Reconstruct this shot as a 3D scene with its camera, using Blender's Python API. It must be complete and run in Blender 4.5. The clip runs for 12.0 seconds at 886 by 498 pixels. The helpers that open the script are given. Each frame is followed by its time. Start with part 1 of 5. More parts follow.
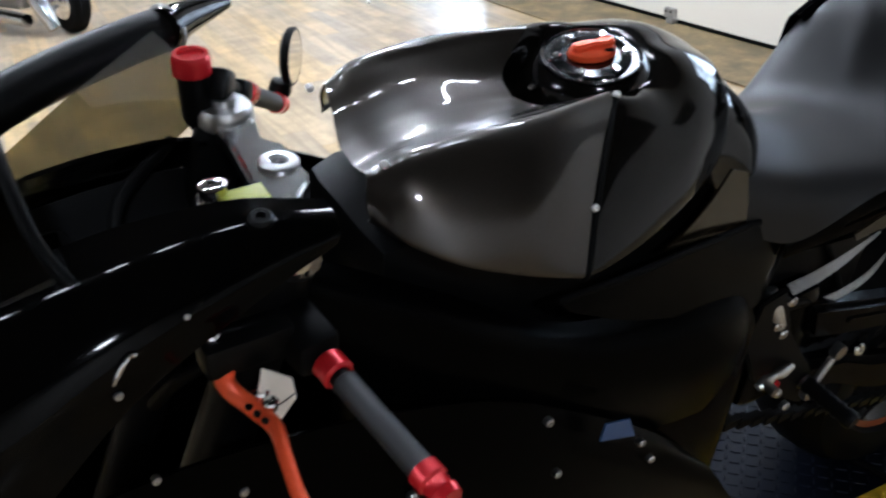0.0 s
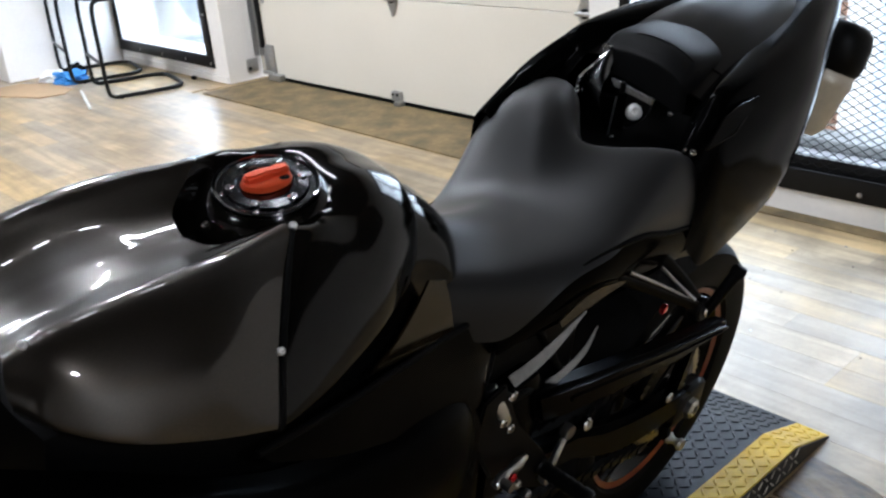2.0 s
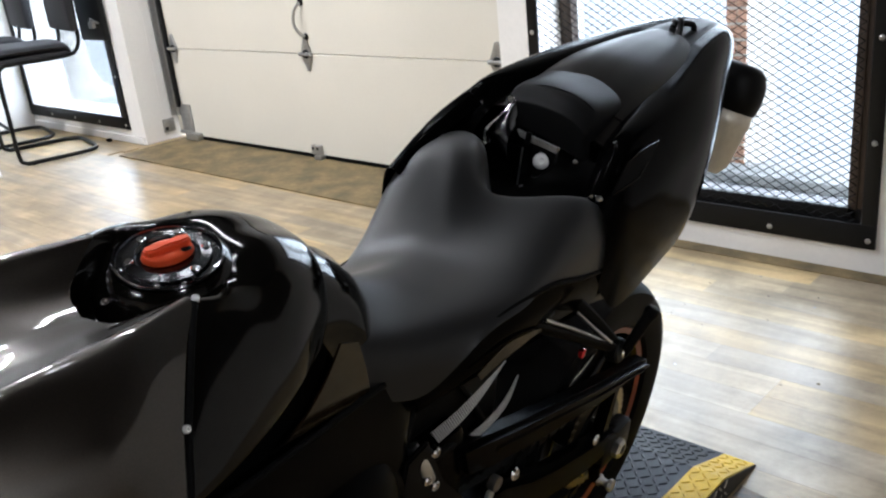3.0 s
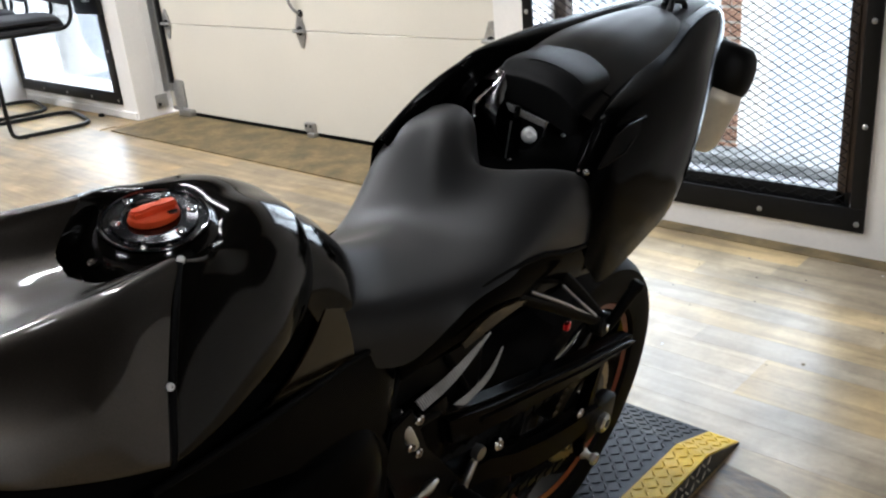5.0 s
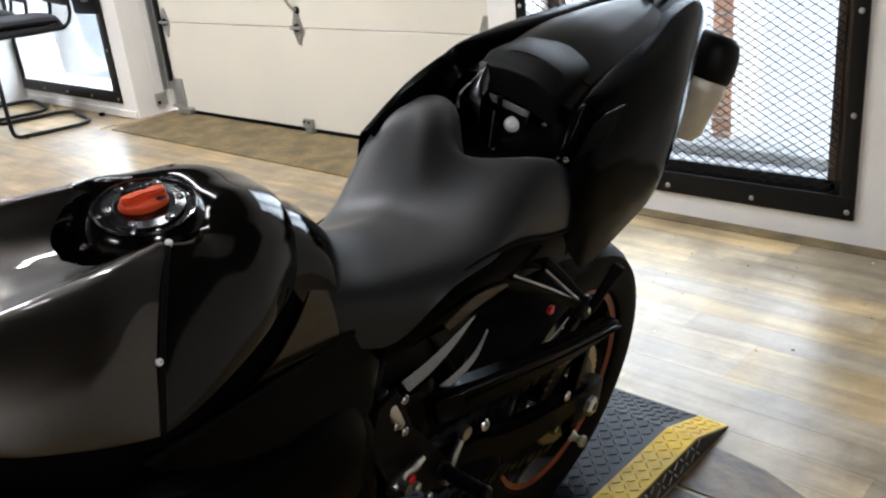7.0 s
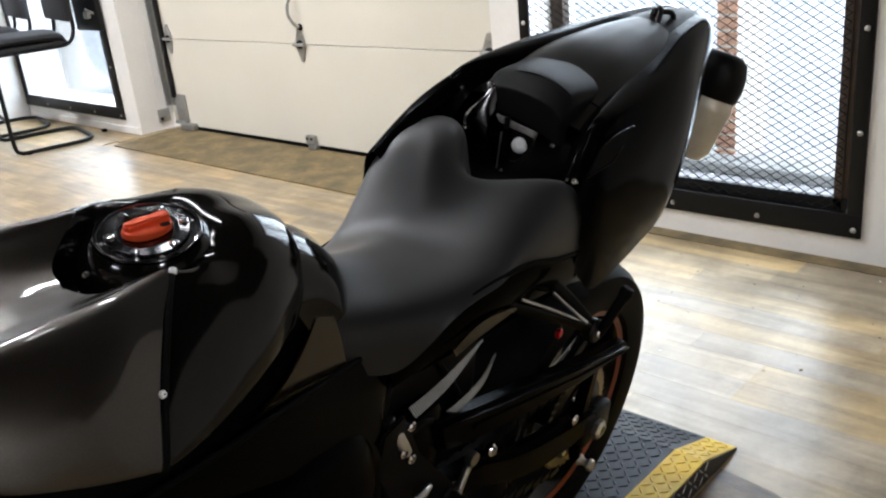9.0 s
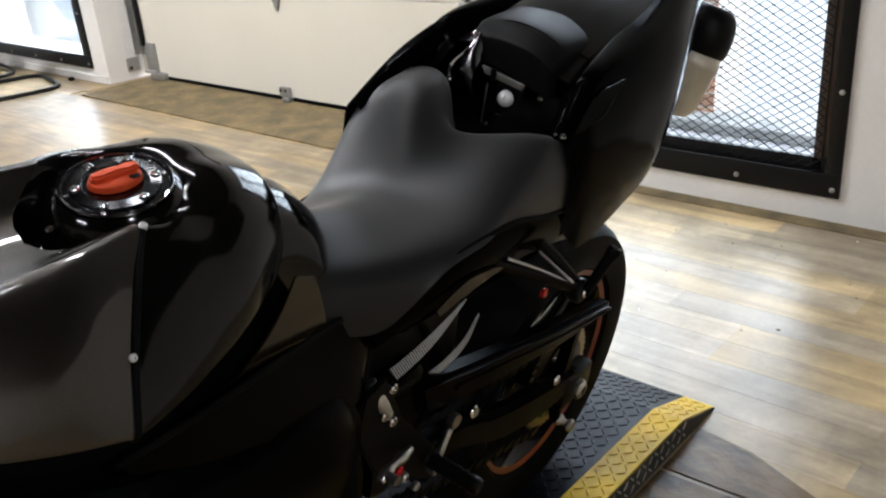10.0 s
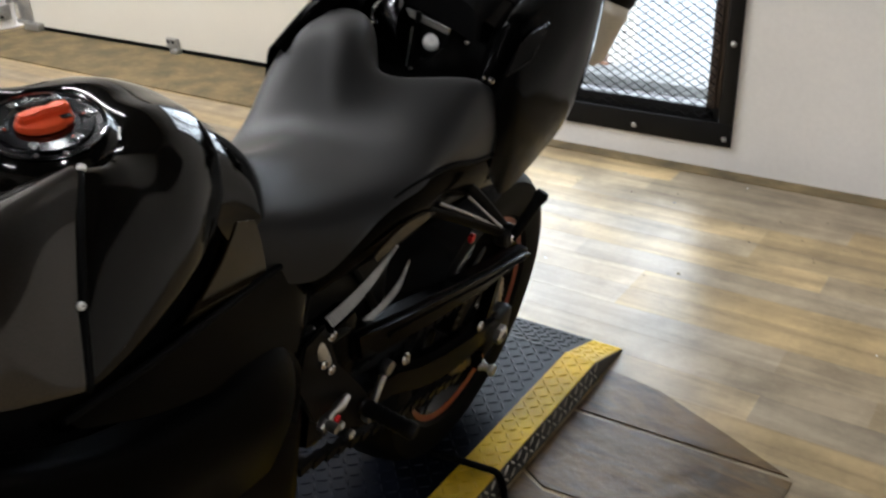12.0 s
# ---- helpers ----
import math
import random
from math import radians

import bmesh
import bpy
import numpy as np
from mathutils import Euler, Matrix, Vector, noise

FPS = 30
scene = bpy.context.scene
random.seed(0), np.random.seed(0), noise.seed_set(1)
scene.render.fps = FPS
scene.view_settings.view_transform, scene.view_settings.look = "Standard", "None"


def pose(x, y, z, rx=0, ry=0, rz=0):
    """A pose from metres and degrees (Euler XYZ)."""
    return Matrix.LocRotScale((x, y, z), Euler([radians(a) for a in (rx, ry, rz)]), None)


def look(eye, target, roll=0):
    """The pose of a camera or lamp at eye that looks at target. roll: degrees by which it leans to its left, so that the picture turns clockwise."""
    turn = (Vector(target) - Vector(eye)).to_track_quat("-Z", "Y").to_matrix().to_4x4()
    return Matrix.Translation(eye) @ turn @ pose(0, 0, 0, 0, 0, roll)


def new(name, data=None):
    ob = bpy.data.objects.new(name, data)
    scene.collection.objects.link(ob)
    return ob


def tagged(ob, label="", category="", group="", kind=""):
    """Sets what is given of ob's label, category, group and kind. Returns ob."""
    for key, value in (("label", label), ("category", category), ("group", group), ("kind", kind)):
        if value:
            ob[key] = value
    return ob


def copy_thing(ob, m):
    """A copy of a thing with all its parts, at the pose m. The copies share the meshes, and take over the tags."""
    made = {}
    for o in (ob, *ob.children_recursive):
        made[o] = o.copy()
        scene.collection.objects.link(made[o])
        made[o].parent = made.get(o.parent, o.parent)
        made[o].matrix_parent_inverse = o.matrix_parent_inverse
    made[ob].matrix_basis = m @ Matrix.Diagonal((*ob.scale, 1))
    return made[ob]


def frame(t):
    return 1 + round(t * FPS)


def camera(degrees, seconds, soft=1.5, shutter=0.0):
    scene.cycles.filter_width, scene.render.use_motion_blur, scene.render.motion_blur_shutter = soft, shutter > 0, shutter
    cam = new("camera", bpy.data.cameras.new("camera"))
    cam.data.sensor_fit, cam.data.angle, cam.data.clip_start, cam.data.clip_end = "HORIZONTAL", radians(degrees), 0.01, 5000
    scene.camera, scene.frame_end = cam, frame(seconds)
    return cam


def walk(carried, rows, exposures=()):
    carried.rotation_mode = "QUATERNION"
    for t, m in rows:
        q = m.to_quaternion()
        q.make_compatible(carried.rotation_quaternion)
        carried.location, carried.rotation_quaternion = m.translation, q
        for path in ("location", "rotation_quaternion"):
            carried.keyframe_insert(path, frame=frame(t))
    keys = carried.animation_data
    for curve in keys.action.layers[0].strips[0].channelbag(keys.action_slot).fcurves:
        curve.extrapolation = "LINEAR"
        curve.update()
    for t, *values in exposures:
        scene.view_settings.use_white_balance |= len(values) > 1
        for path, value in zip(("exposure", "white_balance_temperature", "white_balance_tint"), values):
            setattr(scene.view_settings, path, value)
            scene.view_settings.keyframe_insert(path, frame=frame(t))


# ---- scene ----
cam = camera(52.55, 12.0, soft=2.2, shutter=0.4)
ROWS = [
    (0, 0.9885, 0.7334, 1.2778, 62.885, 3.744, 64.059),
    (0.5, 0.9822, 0.7653, 1.2835, 63.870, 3.623, 59.246),
    (1, 0.9771, 0.7920, 1.2910, 65.141, 3.477, 54.676),
    (1.5, 0.9720, 0.8148, 1.2960, 66.064, 3.696, 50.355),
    (2, 0.9748, 0.8313, 1.2989, 66.779, 4.323, 47.525),
    (2.5, 0.9787, 0.8460, 1.3037, 68.494, 4.933, 44.105),
    (3, 0.9882, 0.8512, 1.3088, 69.292, 5.684, 42.224),
    (5, 1.0030, 0.8463, 1.2972, 68.142, 4.823, 42.099),
    (5.5, 1.0022, 0.8413, 1.2939, 67.175, 4.446, 42.902),
    (6, 1.0123, 0.8468, 1.2899, 66.796, 5.060, 42.238),
    (6.5, 1.0319, 0.8424, 1.2944, 67.066, 5.399, 41.625),
    (7, 1.0508, 0.8320, 1.2971, 67.886, 5.492, 42.035),
    (9, 1.0308, 0.8432, 1.3019, 68.829, 5.517, 42.137),
    (9.5, 1.0097, 0.8547, 1.2938, 67.307, 5.039, 41.590),
    (10, 0.9918, 0.8642, 1.2881, 65.877, 4.344, 40.760),
    (10.5, 0.9727, 0.8507, 1.2869, 66.302, 2.316, 40.663),
    (11, 0.9535, 0.8323, 1.2815, 65.697, 1.428, 39.908),
    (11.5, 0.9471, 0.8016, 1.2779, 65.545, 1.530, 37.446),
    (12, 0.9455, 0.8306, 1.2737, 62.740, 2.362, 33.931),
]
walk(cam, [(t, pose(x, y, z, rx, ry, rz)) for t, x, y, z, rx, ry, rz in ROWS],
     exposures=[(0.0, 0.08, 5350, 10), (1.0, -0.06, 5450, 10), (2.0, -0.21, 5640, 10), (3.0, -0.23, 5780, 10), (7.0, -0.22, 5940, 10), (9.5, -0.2, 5960, 10), (11.0, -0.2, 5900, 10), (12.0, -0.2, 6060, 10)])

# ---- light ----
world = bpy.data.worlds.new("sky")
scene.world = world
world.use_nodes = True
wn = world.node_tree.nodes
sky = wn.new("ShaderNodeTexSky")
sky.sky_type = "NISHITA"
sky.sun_disc = False
sky.sun_elevation, sky.sun_rotation = radians(37), radians(89)
world.node_tree.links.new(sky.outputs[0], wn["Background"].inputs[0])
wn["Background"].inputs[1].default_value = 0.15

WALL_Y, DOOR_Y, WALL_T = 3.861, 4.122, 0.34


def area(name, m, w, h, power, color=(1, 1, 1)):
    d = bpy.data.lights.new(name, "AREA")
    d.shape, d.size, d.size_y, d.energy, d.color = ("DISK" if w == h else "RECTANGLE"), w, h, power, color
    ob = new(name, d)
    ob.matrix_world = m
    return ob


sun_data = bpy.data.lights.new("sun", "SUN")
sun_data.energy, sun_data.angle, sun_data.color = 4.0, radians(10), (1.0, 0.98, 0.95)
new("sun", sun_data).matrix_world = look((12, 0.2, 9), (0, 0, 0))


# ---- materials ----
def shader(name, color, rough=0.5, metal=0.0, coat=0.0, bump=0.0, scale=40.0, vary=0.15, stain=0.0, stain_scale=3.0,
           transmission=0.0, rough_vary=0.1, sheen=0.0, specular=0.5, piece=0.0, island=False):
    m = bpy.data.materials.new(name)
    m.use_nodes = True
    nt = m.node_tree
    b = nt.nodes["Principled BSDF"]
    b.inputs["Base Color"].default_value = (*color, 1)
    b.inputs["Roughness"].default_value = rough
    b.inputs["Metallic"].default_value = metal
    b.inputs["Coat Weight"].default_value = coat
    b.inputs["Coat Roughness"].default_value = 0.03
    b.inputs["Transmission Weight"].default_value = transmission
    b.inputs["Specular IOR Level"].default_value = specular
    b.inputs["Sheen Weight"].default_value = sheen
    tc = nt.nodes.new("ShaderNodeTexCoord")
    fine = nt.nodes.new("ShaderNodeTexNoise")
    fine.inputs["Scale"].default_value, fine.inputs["Detail"].default_value = scale, 5
    wide = nt.nodes.new("ShaderNodeTexNoise")
    wide.inputs["Scale"].default_value, wide.inputs["Detail"].default_value = stain_scale, 4
    for n in (fine, wide):
        nt.links.new(tc.outputs["Object"], n.inputs["Vector"])
    mix = nt.nodes.new("ShaderNodeMix")
    mix.data_type, mix.blend_type = "RGBA", "MULTIPLY"
    mix.inputs["Factor"].default_value = 1.0
    mix.inputs["A"].default_value = (*color, 1)
    ramp = nt.nodes.new("ShaderNodeMath")
    ramp.operation = "MULTIPLY_ADD"
    ramp.inputs[1].default_value, ramp.inputs[2].default_value = 2 * vary, 1 - vary
    nt.links.new(fine.outputs["Fac"], ramp.inputs[0])
    last = ramp.outputs[0]
    if stain:
        r2 = nt.nodes.new("ShaderNodeMapRange")
        r2.inputs["From Min"].default_value, r2.inputs["From Max"].default_value = 0.35, 0.65
        r2.inputs["To Min"].default_value, r2.inputs["To Max"].default_value = 1 - stain, 1 + stain * 0.3
        nt.links.new(wide.outputs["Fac"], r2.inputs["Value"])
        mul = nt.nodes.new("ShaderNodeMath")
        mul.operation = "MULTIPLY"
        nt.links.new(last, mul.inputs[0])
        nt.links.new(r2.outputs[0], mul.inputs[1])
        last = mul.outputs[0]
    if piece:
        info = nt.nodes.new("ShaderNodeNewGeometry" if island else "ShaderNodeObjectInfo")
        r3 = nt.nodes.new("ShaderNodeMath")
        r3.operation = "MULTIPLY_ADD"
        r3.inputs[1].default_value, r3.inputs[2].default_value = 2 * piece, 1 - piece
        nt.links.new(info.outputs["Random Per Island" if island else "Random"], r3.inputs[0])
        mul = nt.nodes.new("ShaderNodeMath")
        mul.operation = "MULTIPLY"
        nt.links.new(last, mul.inputs[0])
        nt.links.new(r3.outputs[0], mul.inputs[1])
        last = mul.outputs[0]
    grey = nt.nodes.new("ShaderNodeCombineColor")
    for i in range(3):
        nt.links.new(last, grey.inputs[i])
    nt.links.new(grey.outputs[0], mix.inputs["B"])
    nt.links.new(mix.outputs["Result"], b.inputs["Base Color"])
    rr = nt.nodes.new("ShaderNodeMath")
    rr.operation = "MULTIPLY_ADD"
    rr.inputs[1].default_value, rr.inputs[2].default_value = 2 * rough_vary * rough, rough * (1 - rough_vary)
    nt.links.new(wide.outputs["Fac"], rr.inputs[0])
    nt.links.new(rr.outputs[0], b.inputs["Roughness"])
    if bump:
        bp = nt.nodes.new("ShaderNodeBump")
        bp.inputs["Strength"].default_value, bp.inputs["Distance"].default_value = min(1, bump * 200), bump
        nt.links.new(fine.outputs["Fac"], bp.inputs["Height"])
        nt.links.new(bp.outputs[0], b.inputs["Normal"])
    return m


paint_grey = shader("dark_grey_paint", (0.034, 0.0285, 0.0232), 0.33, 0.85, coat=1.0, scale=900, vary=0.40)
paint_black = shader("gloss_black_paint", (0.0026, 0.0023, 0.0019), 0.09, specular=0.24, scale=300, vary=0.1)
cowl_black = shader("tail_black_paint", (0.0010, 0.0010, 0.0010), 0.12, specular=0.015, scale=300, vary=0.1)
pad_black = shader("satin_pad_film", (0.011, 0.0098, 0.0088), 0.32, specular=0.07, scale=400, bump=0.0002, vary=0.3)
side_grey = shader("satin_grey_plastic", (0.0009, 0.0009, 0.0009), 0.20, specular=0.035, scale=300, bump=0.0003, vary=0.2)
hump_black = shader("padded_hump_vinyl", (0.0065, 0.0065, 0.0067), 0.44, specular=0.045, scale=600, bump=0.0004, vary=0.2)
satin_black = shader("satin_black_plastic", (0.003, 0.003, 0.003), 0.42, specular=0.05, scale=500, bump=0.0004, vary=0.2)
ring_metal = shader("dark_polished_ring", (0.060, 0.060, 0.062), 0.14, 1.0, scale=90, vary=0.2)
blue_sticker = shader("blue_satin_film", (0.03, 0.07, 0.18), 0.3, scale=80, vary=0.2)
matt_black = shader("matt_black_metal", (0.002, 0.002, 0.002), 0.42, specular=0.12, scale=120, vary=0.25)
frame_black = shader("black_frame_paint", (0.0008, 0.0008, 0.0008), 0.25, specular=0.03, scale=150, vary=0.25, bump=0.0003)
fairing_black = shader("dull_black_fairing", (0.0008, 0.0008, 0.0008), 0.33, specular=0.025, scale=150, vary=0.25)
vinyl = shader("black_seat_vinyl", (0.0042, 0.0042, 0.0045), 0.41, specular=0.33, scale=700, bump=0.0006, vary=0.15, sheen=0.16)
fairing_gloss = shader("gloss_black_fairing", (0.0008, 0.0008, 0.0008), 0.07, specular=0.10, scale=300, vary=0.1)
rubber = shader("black_rubber", (0.0028, 0.0028, 0.0028), 0.55, specular=0.04, scale=250, bump=0.0005)
chrome = shader("polished_metal", (0.75, 0.75, 0.76), 0.12, 1.0, scale=80, vary=0.08)
alloy = shader("brushed_alloy", (0.55, 0.55, 0.55), 0.3, 1.0, scale=150, vary=0.15)
orange = shader("orange_anodised", (0.75, 0.09, 0.025), 0.28, 0.25, scale=150, vary=0.1)
rim_orange = shader("dull_orange_stripe", (0.14, 0.024, 0.009), 0.4, scale=60, vary=0.3)
clamp_alloy = shader("bright_machined_alloy", (0.72, 0.72, 0.72), 0.14, 1.0, scale=60, vary=0.25)
red = shader("red_anodised", (0.55, 0.015, 0.02), 0.22, 0.4, scale=150, vary=0.1)
lock_silver = shader("satin_silver", (0.80, 0.80, 0.80), 0.3, 0.35, scale=150, vary=0.12)
# mottled brown paints the floor's reflection onto gloss black parts
reflection_brown = shader("brown_floor_reflection", (0.016, 0.011, 0.005), 0.22, coat=0.2, scale=60, vary=0.7, stain=0.85, stain_scale=60)
white_wall = shader("white_wall_paint", (0.83, 0.81, 0.78), 0.6, scale=60, bump=0.001, vary=0.05, stain=0.08, stain_scale=1.4)
door_paint = shader("cream_door_steel", (0.72, 0.68, 0.59), 0.45, scale=160, bump=0.0006, vary=0.04, stain=0.05, stain_scale=1.1)
steel_black = shader("black_window_steel", (0.0045, 0.0045, 0.005), 0.42, specular=0.22, scale=60, bump=0.001, vary=0.3, stain=0.3)
galv = shader("galvanised_steel", (0.42, 0.42, 0.41), 0.38, 0.8, scale=60, vary=0.3)
mesh_black = shader("black_mesh_paint", (0.004, 0.004, 0.0042), 0.6, specular=0.08, scale=60, vary=0.3)
plate_black = shader("dark_tread_plate", (0.0028, 0.0040, 0.0080), 0.36, 0.08, specular=0.10, scale=60, vary=0.35, stain=0.35, stain_scale=6)
plate_yellow = shader("yellow_plate_paint", (0.62, 0.40, 0.008), 0.55, specular=0.25, scale=50, vary=0.2, stain=0.3, stain_scale=9)
plate_side = shader("worn_dark_plate", (0.045, 0.042, 0.036), 0.5, specular=0.2, scale=50, vary=0.5, stain=0.5, stain_scale=12)
plate_bare = shader("scuffed_bare_plate", (0.46, 0.43, 0.36), 0.5, 0.1, scale=40, vary=0.45, stain=0.5, stain_scale=14)
ground_mat = shader("pale_concrete", (0.30, 0.31, 0.33), 0.8, scale=20, vary=0.2, stain=0.2)


dark_wood = shader("dark_brown_boards", (0.022, 0.017, 0.014), 0.6, scale=25, vary=0.3, stain=0.3)
threshold_mat = shader("worn_brown_plywood", (0.205, 0.150, 0.070), 0.6, scale=35, bump=0.001, vary=0.4, stain=0.5, stain_scale=7)
brick_mat = shader("red_brick", (0.36, 0.20, 0.14), 0.85, scale=60, bump=0.002, vary=0.3, piece=0.25)
mortar = shader("grey_mortar", (0.45, 0.43, 0.40), 0.9, scale=50, bump=0.001, vary=0.2)
kerb_mat = shader("grey_concrete", (0.30, 0.30, 0.30), 0.9, scale=30, bump=0.002, vary=0.3, stain=0.3)
bark = shader("pale_weathered_post", (0.42, 0.41, 0.40), 0.9, scale=20, bump=0.004, vary=0.35)
card = shader("brown_cardboard", (0.44, 0.30, 0.17), 0.8, scale=60, bump=0.0006, vary=0.12, stain=0.15)
rag_blue = shader("blue_cloth", (0.05, 0.22, 0.55), 0.9, scale=160, bump=0.001, vary=0.25)
rag_white = shader("white_cloth", (0.75, 0.75, 0.75), 0.9, scale=160, bump=0.001, vary=0.1)
chair_cloth = shader("black_chair_cloth", (0.010, 0.010, 0.013), 0.75, scale=300, bump=0.0008, vary=0.25)
tube_black = shader("black_tube_enamel", (0.005, 0.005, 0.005), 0.4, specular=0.2, scale=90, vary=0.2)
gold = shader("gold_sprocket", (0.22, 0.17, 0.10), 0.35, 0.9, scale=80, vary=0.2)
grip_rubber = shader("grey_grip_rubber", (0.014, 0.014, 0.0145), 0.55, scale=300, bump=0.0004)
paper = shader("white_paper", (0.80, 0.76, 0.68), 0.8, scale=80, vary=0.05)
green_label = shader("yellow_green_label", (0.36, 0.37, 0.02), 0.5, scale=80, vary=0.1)
titanium = shader("warm_silver_muffler", (0.56, 0.53, 0.45), 0.35, 0.4, scale=60, vary=0.15)
blue_paint = shader("blue_gloss_paint", (0.02, 0.05, 0.16), 0.12, coat=1.0, scale=200, vary=0.1)
mirror_glass = shader("mirror_glass", (0.85, 0.85, 0.85), 0.02, 1.0, scale=10, vary=0.02)
white_plastic = shader("white_plastic", (0.75, 0.75, 0.74), 0.4, scale=60, vary=0.05)


def carbon_material(name="carbon_fibre", color=(0.012, 0.012, 0.0125), weave=260, tows=0.0, way="DIAGONAL"):
    m = shader(name, color, 0.25, 0.3, coat=1.0, scale=400, vary=0.3)
    nt = m.node_tree
    b = nt.nodes["Principled BSDF"]
    tc = nt.nodes.new("ShaderNodeTexCoord")
    w = nt.nodes.new("ShaderNodeTexWave")
    w.inputs["Scale"].default_value = weave
    w.inputs["Distortion"].default_value = 0.4 if tows else 0.0
    w.bands_direction = way
    nt.links.new(tc.outputs["Object"], w.inputs["Vector"])
    bp = nt.nodes.new("ShaderNodeBump")
    bp.inputs["Strength"].default_value, bp.inputs["Distance"].default_value = 0.8, 0.002
    nt.links.new(w.outputs["Fac"], bp.inputs["Height"])
    nt.links.new(bp.outputs[0], b.inputs["Normal"])
    if tows:
        # pale tows between dark ones: weave with its sheen painted in
        mix = nt.nodes.new("ShaderNodeMix")
        mix.data_type = "RGBA"
        mix.inputs["A"].default_value = (0.004, 0.004, 0.004, 1)
        mix.inputs["B"].default_value = (tows, tows, tows, 1)
        nt.links.new(w.outputs["Fac"], mix.inputs["Factor"])
        nt.links.new(mix.outputs["Result"], b.inputs["Base Color"])
    return m


carbon = carbon_material(color=(0.005, 0.005, 0.0052))
carbon.node_tree.nodes["Principled BSDF"].inputs["Coat Weight"].default_value = 0.0
for socket, value in (("Roughness", 0.45), ("Metallic", 0.0), ("Specular IOR Level", 0.06)):
    carbon.node_tree.nodes["Principled BSDF"].inputs[socket].default_value = value
# lit copy of the carbon, its highlight held in the pale tows
carbon_sheen = carbon_material("carbon_weave_with_sheen", (0.30, 0.30, 0.31), 130, 0.60, "DIAGONAL")


def tinted_glass(name, tint, rough=0.02):
    m = bpy.data.materials.new(name)
    m.use_nodes = True
    nt = m.node_tree
    nt.nodes.remove(nt.nodes["Principled BSDF"])
    tr, gl, mx = (nt.nodes.new(n) for n in ("ShaderNodeBsdfTransparent", "ShaderNodeBsdfGlossy", "ShaderNodeMixShader"))
    tr.inputs[0].default_value = (*tint, 1)
    gl.inputs["Roughness"].default_value = rough
    mx.inputs[0].default_value = 0.05
    nt.links.new(tr.outputs[0], mx.inputs[1])
    nt.links.new(gl.outputs[0], mx.inputs[2])
    nt.links.new(mx.outputs[0], nt.nodes["Material Output"].inputs[0])
    return m


smoked = tinted_glass("smoked_screen", (0.40, 0.38, 0.30))
clear_glass = tinted_glass("clear_pane", (0.93, 0.95, 0.95))


def glowing(name, color, strength):
    m = bpy.data.materials.new(name)
    m.use_nodes = True
    b = m.node_tree.nodes["Principled BSDF"]
    b.inputs["Base Color"].default_value = (*color, 1)
    b.inputs["Emission Color"].default_value = (*color, 1)
    b.inputs["Emission Strength"].default_value = strength
    return m


hazy_day = glowing("hazy_daylight", (0.93, 0.97, 1.0), 10.0)


